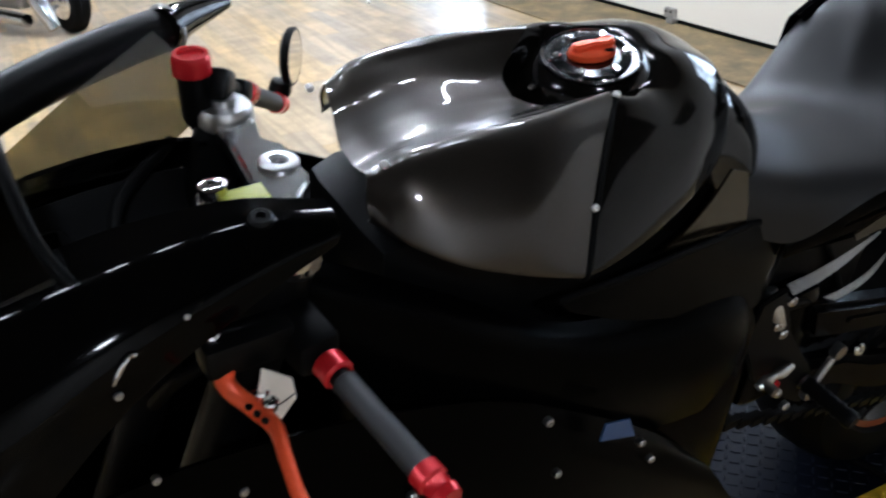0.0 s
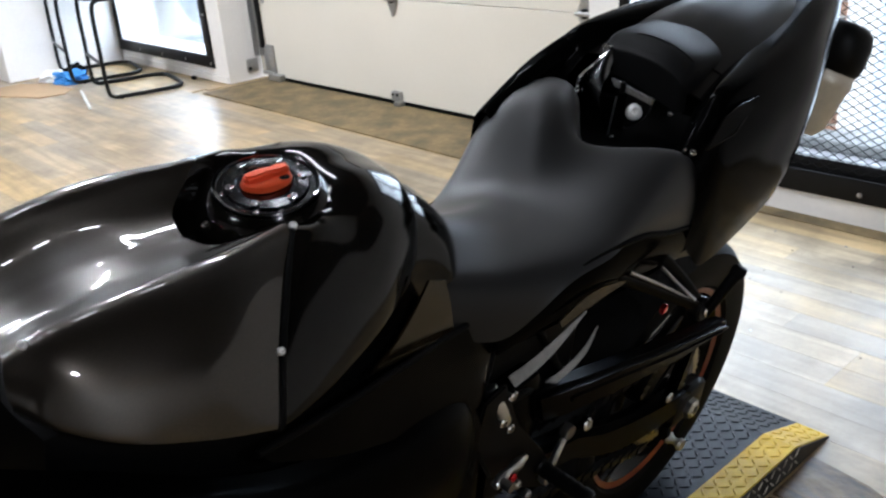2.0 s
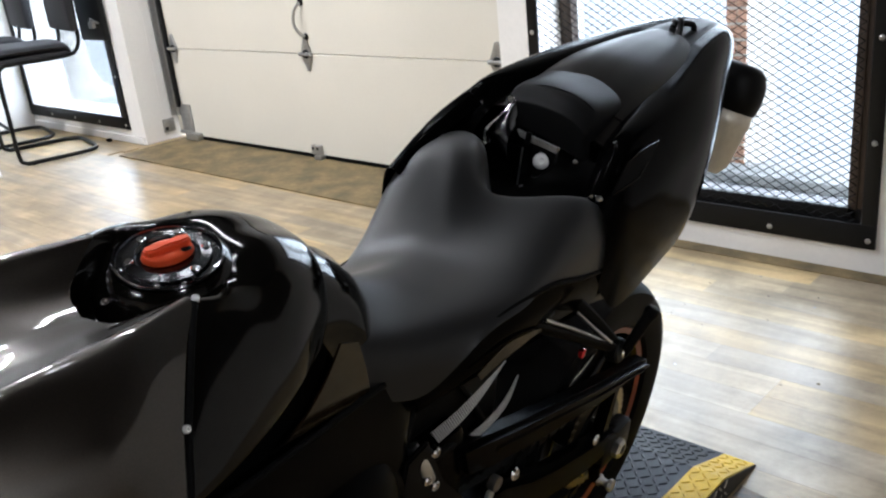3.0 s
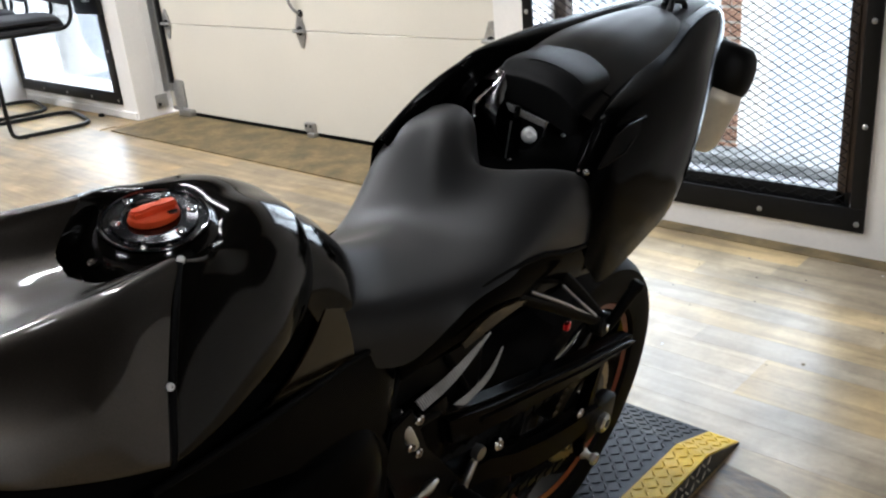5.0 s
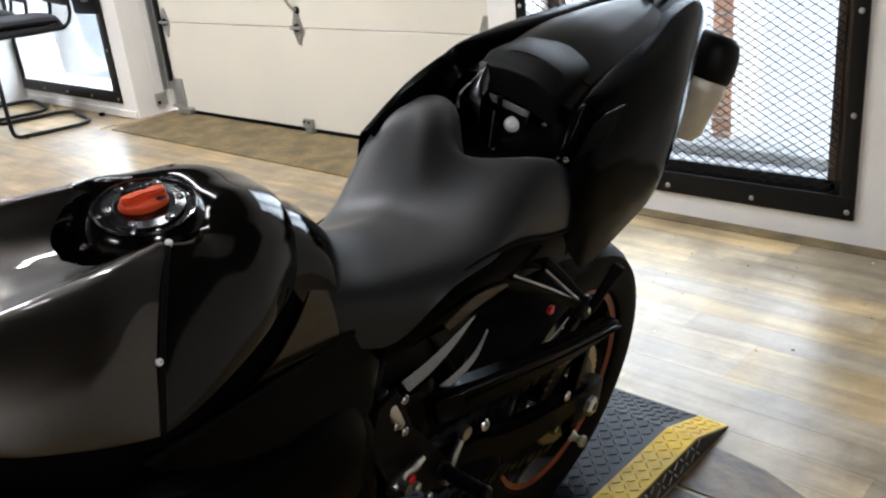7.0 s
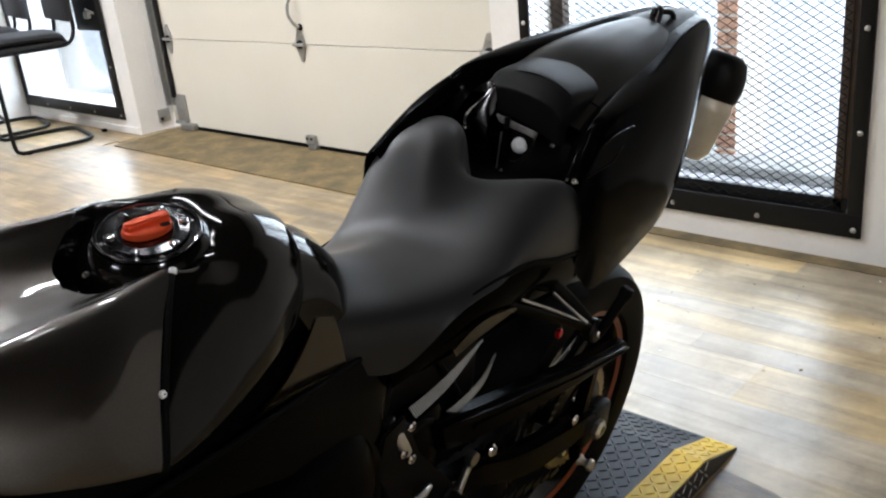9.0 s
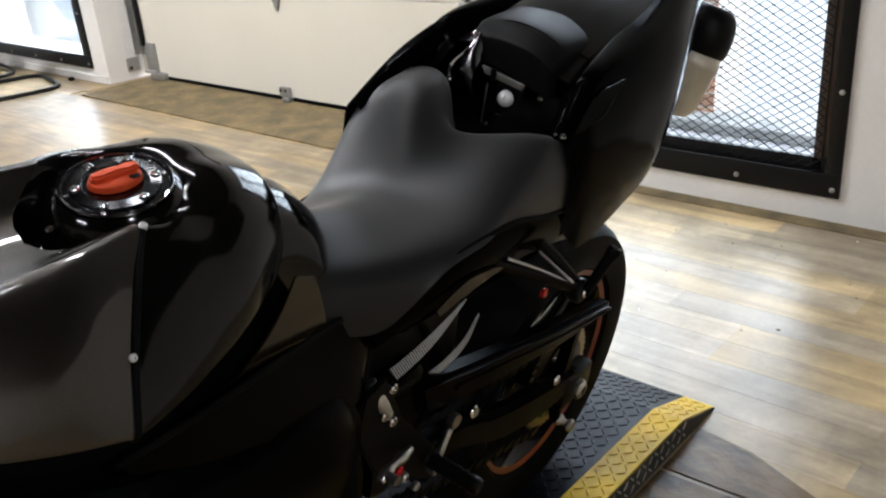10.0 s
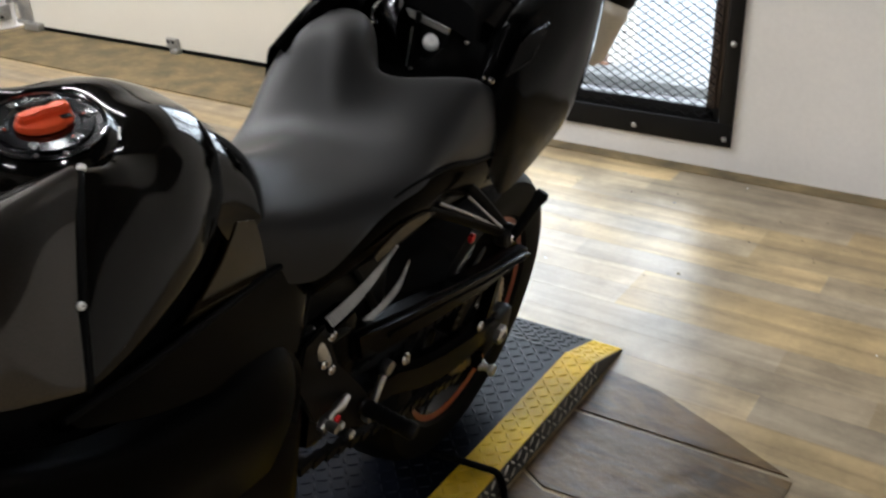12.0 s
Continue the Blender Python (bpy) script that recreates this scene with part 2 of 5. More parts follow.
def plank_material(name="oak_vinyl_plank", island=False):
    """Vinyl boards printed with long oak grain: streaks along x, knots, grey worn patches."""
    m = shader(name, (0.45, 0.35, 0.212), 0.33, scale=60, vary=0.12, stain=0.30, stain_scale=1.6, piece=0.14, rough_vary=0.45, specular=0.36, island=island)
    nt = m.node_tree
    b = nt.nodes["Principled BSDF"]
    src = b.inputs["Base Color"].links[0].from_socket
    geo = nt.nodes.new("ShaderNodeNewGeometry")
    mp = nt.nodes.new("ShaderNodeMapping")
    mp.inputs["Scale"].default_value = (0.9, 9, 1)
    nt.links.new(geo.outputs["Position"], mp.inputs["Vector"])
    gr = nt.nodes.new("ShaderNodeTexNoise")
    gr.inputs["Scale"].default_value, gr.inputs["Detail"].default_value, gr.inputs["Distortion"].default_value = 2.2, 6, 0.6
    nt.links.new(mp.outputs[0], gr.inputs["Vector"])
    rp = nt.nodes.new("ShaderNodeValToRGB")
    rp.color_ramp.elements[0].position, rp.color_ramp.elements[0].color = 0.32, (0.72, 0.69, 0.65, 1)
    rp.color_ramp.elements[1].position, rp.color_ramp.elements[1].color = 0.62, (1.12, 1.08, 1.0, 1)
    nt.links.new(gr.outputs["Fac"], rp.inputs[0])
    mx = nt.nodes.new("ShaderNodeMix")
    mx.data_type, mx.blend_type = "RGBA", "MULTIPLY"
    mx.inputs["Factor"].default_value = 1.0
    nt.links.new(src, mx.inputs["A"])
    nt.links.new(rp.outputs[0], mx.inputs["B"])
    # scuffs and ground-in dirt that run across the boards
    dirt = nt.nodes.new("ShaderNodeTexNoise")
    dirt.inputs["Scale"].default_value, dirt.inputs["Detail"].default_value, dirt.inputs["Roughness"].default_value = 5.0, 9, 0.68
    nt.links.new(geo.outputs["Position"], dirt.inputs["Vector"])
    dr = nt.nodes.new("ShaderNodeValToRGB")
    dr.color_ramp.elements[0].position, dr.color_ramp.elements[0].color = 0.36, (0.70, 0.70, 0.70, 1)
    dr.color_ramp.elements[1].position, dr.color_ramp.elements[1].color = 0.58, (1.04, 1.04, 1.04, 1)
    nt.links.new(dirt.outputs["Fac"], dr.inputs[0])
    mx2 = nt.nodes.new("ShaderNodeMix")
    mx2.data_type, mx2.blend_type = "RGBA", "MULTIPLY"
    mx2.inputs["Factor"].default_value = 1.0
    nt.links.new(mx.outputs["Result"], mx2.inputs["A"])
    nt.links.new(dr.outputs[0], mx2.inputs["B"])
    # grey-washed boards among the tan ones
    info = nt.nodes.new("ShaderNodeNewGeometry" if island else "ShaderNodeObjectInfo")
    hs = nt.nodes.new("ShaderNodeHueSaturation")
    sat = nt.nodes.new("ShaderNodeMapRange")
    sat.inputs["To Min"].default_value, sat.inputs["To Max"].default_value = 0.72, 1.12
    nt.links.new(info.outputs["Random Per Island" if island else "Random"], sat.inputs["Value"])
    nt.links.new(sat.outputs[0], hs.inputs["Saturation"])
    nt.links.new(mx2.outputs["Result"], hs.inputs["Color"])
    nt.links.new(hs.outputs[0], b.inputs["Base Color"])
    return m


def slate_material():
    """Cleft slate: rust, tan and grey clouds with fine dark veins."""
    m = shader("brown_slate", (0.15, 0.10, 0.055), 0.40, scale=22, bump=0.004, vary=0.3, rough_vary=0.4, specular=0.25)
    nt = m.node_tree
    b = nt.nodes["Principled BSDF"]
    geo = nt.nodes.new("ShaderNodeNewGeometry")
    cl = nt.nodes.new("ShaderNodeTexNoise")
    cl.inputs["Scale"].default_value, cl.inputs["Detail"].default_value, cl.inputs["Distortion"].default_value = 2.4, 9, 0.5
    cl.inputs["Roughness"].default_value = 0.62
    mp = nt.nodes.new("ShaderNodeMapping")
    mp.inputs["Rotation"].default_value = (0, 0, 0.5)
    mp.inputs["Scale"].default_value = (1.6, 5.0, 1)
    nt.links.new(geo.outputs["Position"], mp.inputs["Vector"])
    nt.links.new(mp.outputs[0], cl.inputs["Vector"])
    rp = nt.nodes.new("ShaderNodeValToRGB")
    e = rp.color_ramp.elements
    e[0].position, e[0].color = 0.30, (0.035, 0.025, 0.016, 1)
    e[1].position, e[1].color = 0.74, (0.26, 0.19, 0.10, 1)
    for p, c in ((0.42, (0.085, 0.052, 0.022, 1)), (0.50, (0.15, 0.092, 0.036, 1)), (0.60, (0.10, 0.072, 0.040, 1))):
        e.new(p).color = c
    nt.links.new(cl.outputs["Fac"], rp.inputs[0])
    nt.links.new(rp.outputs[0], b.inputs["Base Color"])
    return m


slate_mat = slate_material()
plank_mat = plank_material()
plank_field = plank_material("oak_vinyl_plank_field", True)


# ---- mesh helpers ----
def part(name, bm, material, parent=None, label="", smooth=True):
    me = bpy.data.meshes.new(name)
    bm.to_mesh(me)
    bm.free()
    me.materials.append(material)
    if smooth:
        me.shade_smooth()
        me.set_sharp_from_angle(angle=radians(38))
    ob = new(name, me)
    if parent:
        ob.parent = parent
    if label:
        ob["label"] = label
    return ob


def holder(name, m, label, category, group="", kind=""):
    ob = new(name)
    ob.matrix_world = m
    ob.empty_display_size = 0.1
    return tagged(ob, label, category, group, kind)


def box(bm, lo, hi, bevel=0.0, m=None):
    c = [(a + b) / 2 for a, b in zip(lo, hi)]
    s = [abs(b - a) for a, b in zip(lo, hi)]
    r = bmesh.ops.create_cube(bm, size=1.0, matrix=(m or Matrix()) @ Matrix.LocRotScale(c, None, s))
    if bevel:
        es = list({e for v in r["verts"] for e in v.link_edges})
        bmesh.ops.bevel(bm, geom=es, offset=bevel, segments=2, affect="EDGES", profile=0.5)
    return bm


def bx(lo, hi, bevel=0.0, m=None):
    return box(bmesh.new(), lo, hi, bevel, m)


def frame_to(axis):
    return Vector(axis).normalized().to_track_quat("Z", "Y").to_matrix().to_4x4()


def turned(bm, base, axis, profile, seg=24):
    """Lathe: profile rows (radius, height) round axis from base."""
    m = Matrix.Translation(base) @ frame_to(axis)
    rings = []
    for r, h in profile:
        if r < 1e-6:
            rings.append([bm.verts.new(m @ Vector((0, 0, h)))])
        else:
            rings.append([bm.verts.new(m @ Vector((r * math.cos(a * math.tau / seg), r * math.sin(a * math.tau / seg), h))) for a in range(seg)])
    for a, b in zip(rings, rings[1:]):
        for i in range(seg):
            j = (i + 1) % seg
            if len(a) == 1 and len(b) > 1:
                bm.faces.new((a[0], b[j], b[i]))
            elif len(b) == 1 and len(a) > 1:
                bm.faces.new((a[i], a[j], b[0]))
            elif len(a) > 1:
                bm.faces.new((a[i], a[j], b[j], b[i]))
    bmesh.ops.recalc_face_normals(bm, faces=bm.faces)
    return bm


def rod(bm, a, b, r, seg=12, round_end=0.3):
    a, b = Vector(a), Vector(b)
    n = (b - a).length
    e = r * round_end
    return turned(bm, a, b - a, [(0, 0), (r - e, 0), (r, e), (r, n - e), (r - e, n), (0, n)], seg)


def spline(points, n):
    """Catmull-Rom through points (tuples), n samples a span."""
    p = [Vector(q) for q in points]
    p = [2 * p[0] - p[1]] + p + [2 * p[-1] - p[-2]]
    out = []
    for i in range(1, len(p) - 2):
        for k in range(n):
            t = k / n
            out.append(0.5 * (2 * p[i] + (p[i + 1] - p[i - 1]) * t + (2 * p[i - 1] - 5 * p[i] + 4 * p[i + 1] - p[i + 2]) * t * t
                              + (3 * p[i] - p[i - 1] - 3 * p[i + 1] + p[i + 2]) * t ** 3))
    out.append(p[-2])
    return out


def tube(bm, points, r, n=6, seg=10, flat=1.0):
    """A round bar along a smooth line; flat squeezes it across."""
    pts = spline(points, n) if n > 1 else [Vector(p) for p in points]
    rings = []
    side = None
    for i, p in enumerate(pts):
        d = (pts[min(i + 1, len(pts) - 1)] - pts[max(i - 1, 0)]).normalized()
        if side is None:
            side = d.orthogonal().normalized()
        side = (side - d * side.dot(d)).normalized()
        up = d.cross(side)
        rr = r(i / (len(pts) - 1)) if callable(r) else r
        rings.append([bm.verts.new(p + rr * (math.cos(a) * side + flat * math.sin(a) * up)) for a in [k * math.tau / seg for k in range(seg)]])
    for a, b in zip(rings, rings[1:]):
        for i in range(seg):
            bm.faces.new((a[i], a[(i + 1) % seg], b[(i + 1) % seg], b[i]))
    bm.faces.new(rings[0][::-1])
    bm.faces.new(rings[-1])
    bmesh.ops.recalc_face_normals(bm, faces=bm.faces)
    return bm


def patch(grid, nu=4, nv=4, mirror=True, thick=0.0, bm=None, far=0.0):
    """A smooth sheet through a grid of points (rows along the length), mirrored in x = 0 (far lifts that half, by a slope or by a rule), given thickness inward."""
    cols = [spline(row, nv) for row in grid]
    rows = []
    for j in range(len(cols[0])):
        rows.append(spline([c[j] for c in cols], nu))
    bm = bm or bmesh.new()
    sides = (1, -1) if mirror else (1,)
    away = far if callable(far) else (lambda x, y: (0.0, far * x))
    for s in sides:
        vs = []
        for r in rows:
            line = []
            for p in r:
                dy, dz = away(p.x, p.y) if s < 0 else (0.0, 0.0)
                line.append(bm.verts.new((p.x * s, p.y + dy, p.z + dz)))
            vs.append(line)
        for a, b in zip(vs, vs[1:]):
            for i in range(len(a) - 1):
                f = (a[i], a[i + 1], b[i + 1], b[i])
                bm.faces.new(f if s > 0 else f[::-1])
    if mirror:
        bmesh.ops.remove_doubles(bm, verts=bm.verts, dist=0.0004)
    bmesh.ops.recalc_face_normals(bm, faces=bm.faces)
    if thick:
        bmesh.ops.solidify(bm, geom=bm.faces[:], thickness=thick)
        bmesh.ops.recalc_face_normals(bm, faces=bm.faces)
    return bm


def prism(bm, outline, a, b, axis=0, bevel=0.0):
    """A plate: an outline of (p, q) pairs pushed from a to b along an axis."""
    def place(p, q, v):
        return {0: (v, p, q), 1: (p, v, q), 2: (p, q, v)}[axis]
    lo = [bm.verts.new(place(p, q, a)) for p, q in outline]
    hi = [bm.verts.new(place(p, q, b)) for p, q in outline]
    n = len(outline)
    fs = [bm.faces.new(lo), bm.faces.new(hi[::-1])]
    for i in range(n):
        fs.append(bm.faces.new((lo[i], hi[i], hi[(i + 1) % n], lo[(i + 1) % n])))
    bmesh.ops.recalc_face_normals(bm, faces=fs)
    if bevel:
        es = [e for e in bm.edges if e.verts[0] in lo + hi and e.verts[1] in lo + hi]
        bmesh.ops.bevel(bm, geom=es, offset=bevel, segments=2, affect="EDGES")
    return bm


# ---- room ----
def structure(name, bm, mat, label, smooth=False):
    return tagged(part(name, bm, mat, smooth=smooth), label, name.split("_")[0], kind="structure")


CEIL = 3.4
EAST, SOUTH, WEST = 6.0, -6.0, -9.8
Y0, Y1 = WALL_Y, WALL_Y + WALL_T
structure("ground", bx((-80, -60, -0.30), (80, 120, -0.065)), ground_mat, "pale concrete ground outside the workshop")
structure("backdrop", bx((-60, 16.0, -0.06), (60, 16.2, 30)), hazy_day, "hazy white daylight beyond the windows")
floor = structure("floor", bx((WEST, SOUTH, -0.06), (EAST, Y1, -0.006)), plank_mat, "light oak vinyl plank floor, scuffed and dirty")
wall_n = bmesh.new()
for x0, x1, z0, z1 in ((-6.42, -4.865, 0, 0.14), (-6.42, -4.865, 2.16, CEIL), (-4.865, -4.68, 0, CEIL), (-4.68, -1.49, 2.46, CEIL),
                       (-1.49, -1.29, 0, CEIL), (-1.29, 0.05, 2.16, CEIL), (0.05, 1.0, 0, CEIL)):
    box(wall_n, (x0, Y0, z0), (x1, Y1, z1))
box(wall_n, (-1.29, Y0, 0), (0.05, Y0 + 0.05, 0.14))
box(wall_n, (-1.29, Y0 + 0.05, -0.05), (0.05, Y1, -0.005))
structure("wall_north", wall_n, white_wall, "white painted block wall with window and door openings")
structure("wall_northwest", bx((WEST, 2.93, 0), (-6.42, Y1, CEIL)), white_wall, "white painted wall that steps into the room")
# unseen north-east, east and south walls, toned for reflections on the tank
structure("wall_northeast", bx((1.0, Y0, 0), (EAST, Y1, 1.9)), white_wall, "plain white painted wall")
# dark band added to keep the tank's upper reflections dark
structure("wall_boarding", bx((1.0, Y0 - 0.02, 1.9), (EAST, Y1, CEIL)), dark_wood, "unseen dark brown upper wall, added to darken the tank's reflections")
structure("wall_east", bx((EAST, SOUTH, 0), (EAST + 0.2, Y1, CEIL)), white_wall, "plain white painted wall")
structure("wall_west", bx((WEST - 0.2, SOUTH, 0), (WEST, Y1, CEIL)), white_wall, "plain white painted wall")
structure("wall_south", bx((WEST - 0.2, SOUTH - 0.2, 0), (EAST + 0.2, SOUTH, CEIL)), white_wall, "plain white painted wall")
structure("ceiling", bx((WEST - 0.2, SOUTH - 0.2, CEIL), (EAST + 0.2, Y1, CEIL + 0.2)), dark_wood, "dark brown boarded ceiling")
structure("threshold", bx((-4.61, 3.605, -0.006), (-1.30, DOOR_Y + 0.06, 0.003), 0.002), threshold_mat, "worn brown plywood threshold before the garage door")
# strip coloured for both grime and shadow on the floor's edge
structure("trim", bx((-1.30, 3.79, -0.006), (EAST, WALL_Y + 0.02, 0.004), 0.002), threshold_mat, "brown strip for the grimy, shaded floor edge along the wall foot")
structure("baseboard", bx((-6.41, WALL_Y - 0.012, 0.0), (-4.70, WALL_Y + 0.01, 0.05), 0.003), white_wall, "white painted baseboard")

# garage door with its hardware
door = holder("garage_door", pose(0, 0, 0), "closed cream steel sectional garage door with black bottom seal", "garage door")
HINGE_Z = 0.62
zs = [0.02, HINGE_Z, 1.22, 1.82, 2.46]
for a, b in zip(zs, zs[1:]):
    bm = bmesh.new()
    box(bm, (-4.665, DOOR_Y, a + 0.002), (-1.494, DOOR_Y + 0.05, b - 0.002), 0.003)
    part("panel", bm, door_paint, door, smooth=False)
part("bottom_seal", bx((-4.40, DOOR_Y - 0.006, 0.003), (-1.50, DOOR_Y + 0.03, 0.026), 0.005), rubber, door, "black rubber bottom seal")


def diamond_hinge(x, z):
    """A pressed hinge: two tapering leaves over a seam with a round barrel."""
    bm = prism(bmesh.new(), [(x - 0.044, z - 0.012), (x - 0.044, z + 0.014), (x - 0.012, z + 0.092), (x + 0.012, z + 0.095), (x + 0.044, z + 0.014), (x + 0.044, z - 0.014),
                             (x + 0.012, z - 0.098), (x - 0.010, z - 0.098)], DOOR_Y - 0.008, DOOR_Y - 0.002, 1, 0.0015)
    h = part("hinge", bm, galv, door, "galvanised pressed steel hinge", smooth=False)
    part("barrel", rod(bmesh.new(), (x - 0.050, DOOR_Y - 0.018, z), (x + 0.050, DOOR_Y - 0.018, z), 0.011), galv, h)
    part("hinge_cup", turned(bmesh.new(), (x, DOOR_Y - 0.007, z), (0, -1, 0), [(0.026, 0), (0.024, 0.010), (0.012, 0.016), (0, 0.017)], 14), steel_black, h)
    for dz in (0.05, -0.055):
        part("screw", turned(bmesh.new(), (x + 0.002, DOOR_Y - 0.007, z + dz), (0, -1, 0), [(0.007, 0), (0.007, 0.004), (0, 0.006)], 10), galv, h)


for hx in (-4.53, -3.125, -1.72):
    for hz in (HINGE_Z, 1.22, 1.82):
        diamond_hinge(hx, hz)
br = part("lift_bracket", prism(bmesh.new(), [(-3.185, 0.03), (-3.185, 0.085), (-3.105, 0.085), (-3.105, 0.03)], DOOR_Y - 0.03, DOOR_Y - 0.001, 1, 0.003), galv, door)
for dx in (-0.02, 0.02):
    part("rivet", turned(bmesh.new(), (-3.145 + dx, DOOR_Y - 0.03, 0.068), (0, -1, 0), [(0.008, 0), (0.008, 0.004), (0, 0.006)], 10), steel_black, br)
part("foot_clip", bx((-3.15, DOOR_Y - 0.045, 0.004), (-3.09, DOOR_Y - 0.004, 0.03), 0.004), galv, door)
part("corner_bracket", bx((-4.60, DOOR_Y - 0.012, 0.035), (-4.47, DOOR_Y - 0.001, 0.24), 0.003), galv, door)
part("corner_bracket", bx((-4.52, DOOR_Y - 0.05, 0.004), (-4.375, DOOR_Y - 0.004, 0.05), 0.004), galv, door)
part("roller", rod(bmesh.new(), (-4.60, DOOR_Y - 0.03, 0.05), (-4.46, DOOR_Y - 0.03, 0.05), 0.012), galv, door)
grab = part("pull_handle", tube(bmesh.new(), [(-3.118, DOOR_Y - 0.010, 0.905), (-3.126, DOOR_Y - 0.040, 0.875), (-3.140, DOOR_Y - 0.050, 0.830), (-3.140, DOOR_Y - 0.048, 0.780), (-3.120, DOOR_Y - 0.030, 0.735), (-3.112, DOOR_Y - 0.008, 0.720)], 0.009), galv, door, "bowed steel pull handle")
for gx, gz in ((-3.118, 0.908), (-3.112, 0.716)):
    part("handle_foot", turned(bmesh.new(), (gx, DOOR_Y, gz), (0, -1, 0), [(0.022, 0), (0.021, 0.006), (0.010, 0.010), (0, 0.011)], 16), steel_black, grab)
track = holder("door_track", pose(0, 0, 0), "galvanised steel garage door track on the door jamb", "track")
part("rail", prism(bmesh.new(), [(-4.66, DOOR_Y - 0.05), (-4.66, DOOR_Y - 0.004), (-4.61, DOOR_Y - 0.004), (-4.61, DOOR_Y - 0.012), (-4.65, DOOR_Y - 0.012), (-4.65, DOOR_Y - 0.05)], 0.16, 2.46, 2), galv, track, smooth=False)
part("rubber_strip", bx((-4.605, DOOR_Y - 0.03, 0.22), (-4.575, DOOR_Y - 0.003, 2.46), 0.004), steel_black, track, "black rubber draught strip")
for bz in (0.10, 1.2):
    b_ = part("fixing_bracket", bx((-4.674, DOOR_Y - 0.12, bz - 0.045), (-4.664, DOOR_Y - 0.03, bz + 0.045), 0.004), galv, track)
    part("bolt", turned(bmesh.new(), (-4.664, DOOR_Y - 0.10, bz - 0.02), (1, 0, 0), [(0.012, 0), (0.012, 0.008), (0, 0.01)], 8), steel_black, b_)
part("rail", bx((-1.54, DOOR_Y - 0.05, 0.16), (-1.50, DOOR_Y - 0.004, 2.46), 0.003), galv, track)
seam = bmesh.new()
box(seam, (-4.682, Y0 + 0.16, 0.03), (-4.677, Y0 + 0.165, CEIL - 0.9))
structure("jamb_trim", seam, white_wall, "thin joint in the painted door jamb")


# ---- windows with expanded metal ----
def expanded(x0, x1, z0, z1, y, lw, lh, wire, deep):
    """Diamond mesh of flat strands, tilted like stretched steel."""
    verts, faces = [], []
    rows, cols = int((z1 - z0) / lh), int((x1 - x0) / lw)
    for r in range(rows + 1):
        for c in range(cols):
            for s in (1, -1):
                xa, xb = x0 + c * lw, x0 + (c + 0.5) * lw
                za, zb = z0 + r * lh, z0 + r * lh + s * lh * 0.5
                for u, v, p, q in ((xa, za, xb, zb), (xb, zb, xa + lw, za)):
                    if p > x1 or zb > z1 or zb < z0:
                        continue
                    d = Vector((v - q, 0, p - u)).normalized() * wire
                    b = len(verts)
                    verts += [(u - d.x, y - deep, v - d.z), (p - d.x, y - deep, q - d.z), (p + d.x, y + deep, q + d.z), (u + d.x, y + deep, v + d.z),
                              (u - d.x, y - deep * 0.4, v - d.z), (p - d.x, y - deep * 0.4, q - d.z)]
                    faces += [(b, b + 1, b + 2, b + 3), (b, b + 1, b + 5, b + 4)]
    return verts, faces


def mesh_window(name, x0, x1, z0, z1, label, lw, lh, wire, deep=0.003, sash=True, side=0.085, bolt_in=0.035):
    w = holder(name, pose(0, 0, 0), label, "window", kind="structure")
    y0 = WALL_Y - 0.014
    t = 0.085
    bars = (((x0, y0, z0), (x1, y0 + 0.012, z0 + t)), ((x0, y0, z1 - t), (x1, y0 + 0.012, z1)),
            ((x0, y0, z0 + t), (x0 + side, y0 + 0.012, z1 - t)), ((x1 - side, y0, z0 + t), (x1, y0 + 0.012, z1 - t)))
    for lo, hi in bars:
        part("frame_bar", bx(lo, hi, 0.003), steel_black, w)
    n = 4
    for i in range(n + 1):
        bxx = x0 + bolt_in + (x1 - x0 - 2 * bolt_in) * i / n
        part("bolt", turned(bmesh.new(), (bxx, y0, z0 + 0.03), (0, -1, 0), [(0.010, 0), (0.009, 0.004), (0.005, 0.007), (0, 0.008)], 12), galv, w)
    for i in range(1, 6):
        for xx in (x0 + bolt_in, x1 - bolt_in):
            part("bolt", turned(bmesh.new(), (xx, y0, z0 + 0.03 + 0.34 * i), (0, -1, 0), [(0.010, 0), (0.009, 0.004), (0.005, 0.007), (0, 0.008)], 12), galv, w)
    verts, faces = expanded(x0 + side - 0.02, x1 - side + 0.02, z0 + t - 0.02, z1 - t + 0.02, y0 + 0.018, lw, lh, wire, deep)
    me = bpy.data.meshes.new("expanded_metal")
    me.from_pydata(verts, [], faces)
    me.materials.append(mesh_black)
    em = new("expanded_metal", me)
    em.parent = w
    em["label"] = "black expanded metal mesh"
    # sash behind the mesh
    ys = WALL_Y + 0.16
    yb = y0 + 0.030
    if sash:
        for lo, hi in (((x0 + 0.04, ys, z0 + 0.10), (x0 + 0.10, ys + 0.05, z1 - 0.1)),
                       ((x1 - 0.108, yb, z0 + t), (x1 - 0.078, yb + 0.03, z1 - 0.1)),
                       ((x1 - 0.078, yb + 0.006, z0 + t), (x1 - 0.062, yb + 0.024, z1 - 0.1)),
                       ((x1 - 0.062, yb + 0.012, z0 + t), (x1 - 0.040, yb + 0.03, 0.52)),
                       ((x1 - 0.053, yb + 0.012, 0.52), (x1 - 0.040, yb + 0.03, z1 - 0.1))):
            part("sash_bar", bx(lo, hi, 0.002), sash_mat, w, "rusty brown steel sash bar")
        part("sash_bar", bx((x0 + 0.04, yb, z0 + 0.04), (x1 - 0.062, yb + 0.03, z0 + 0.128), 0.002), steel_black, w, "black steel bottom sash bar")
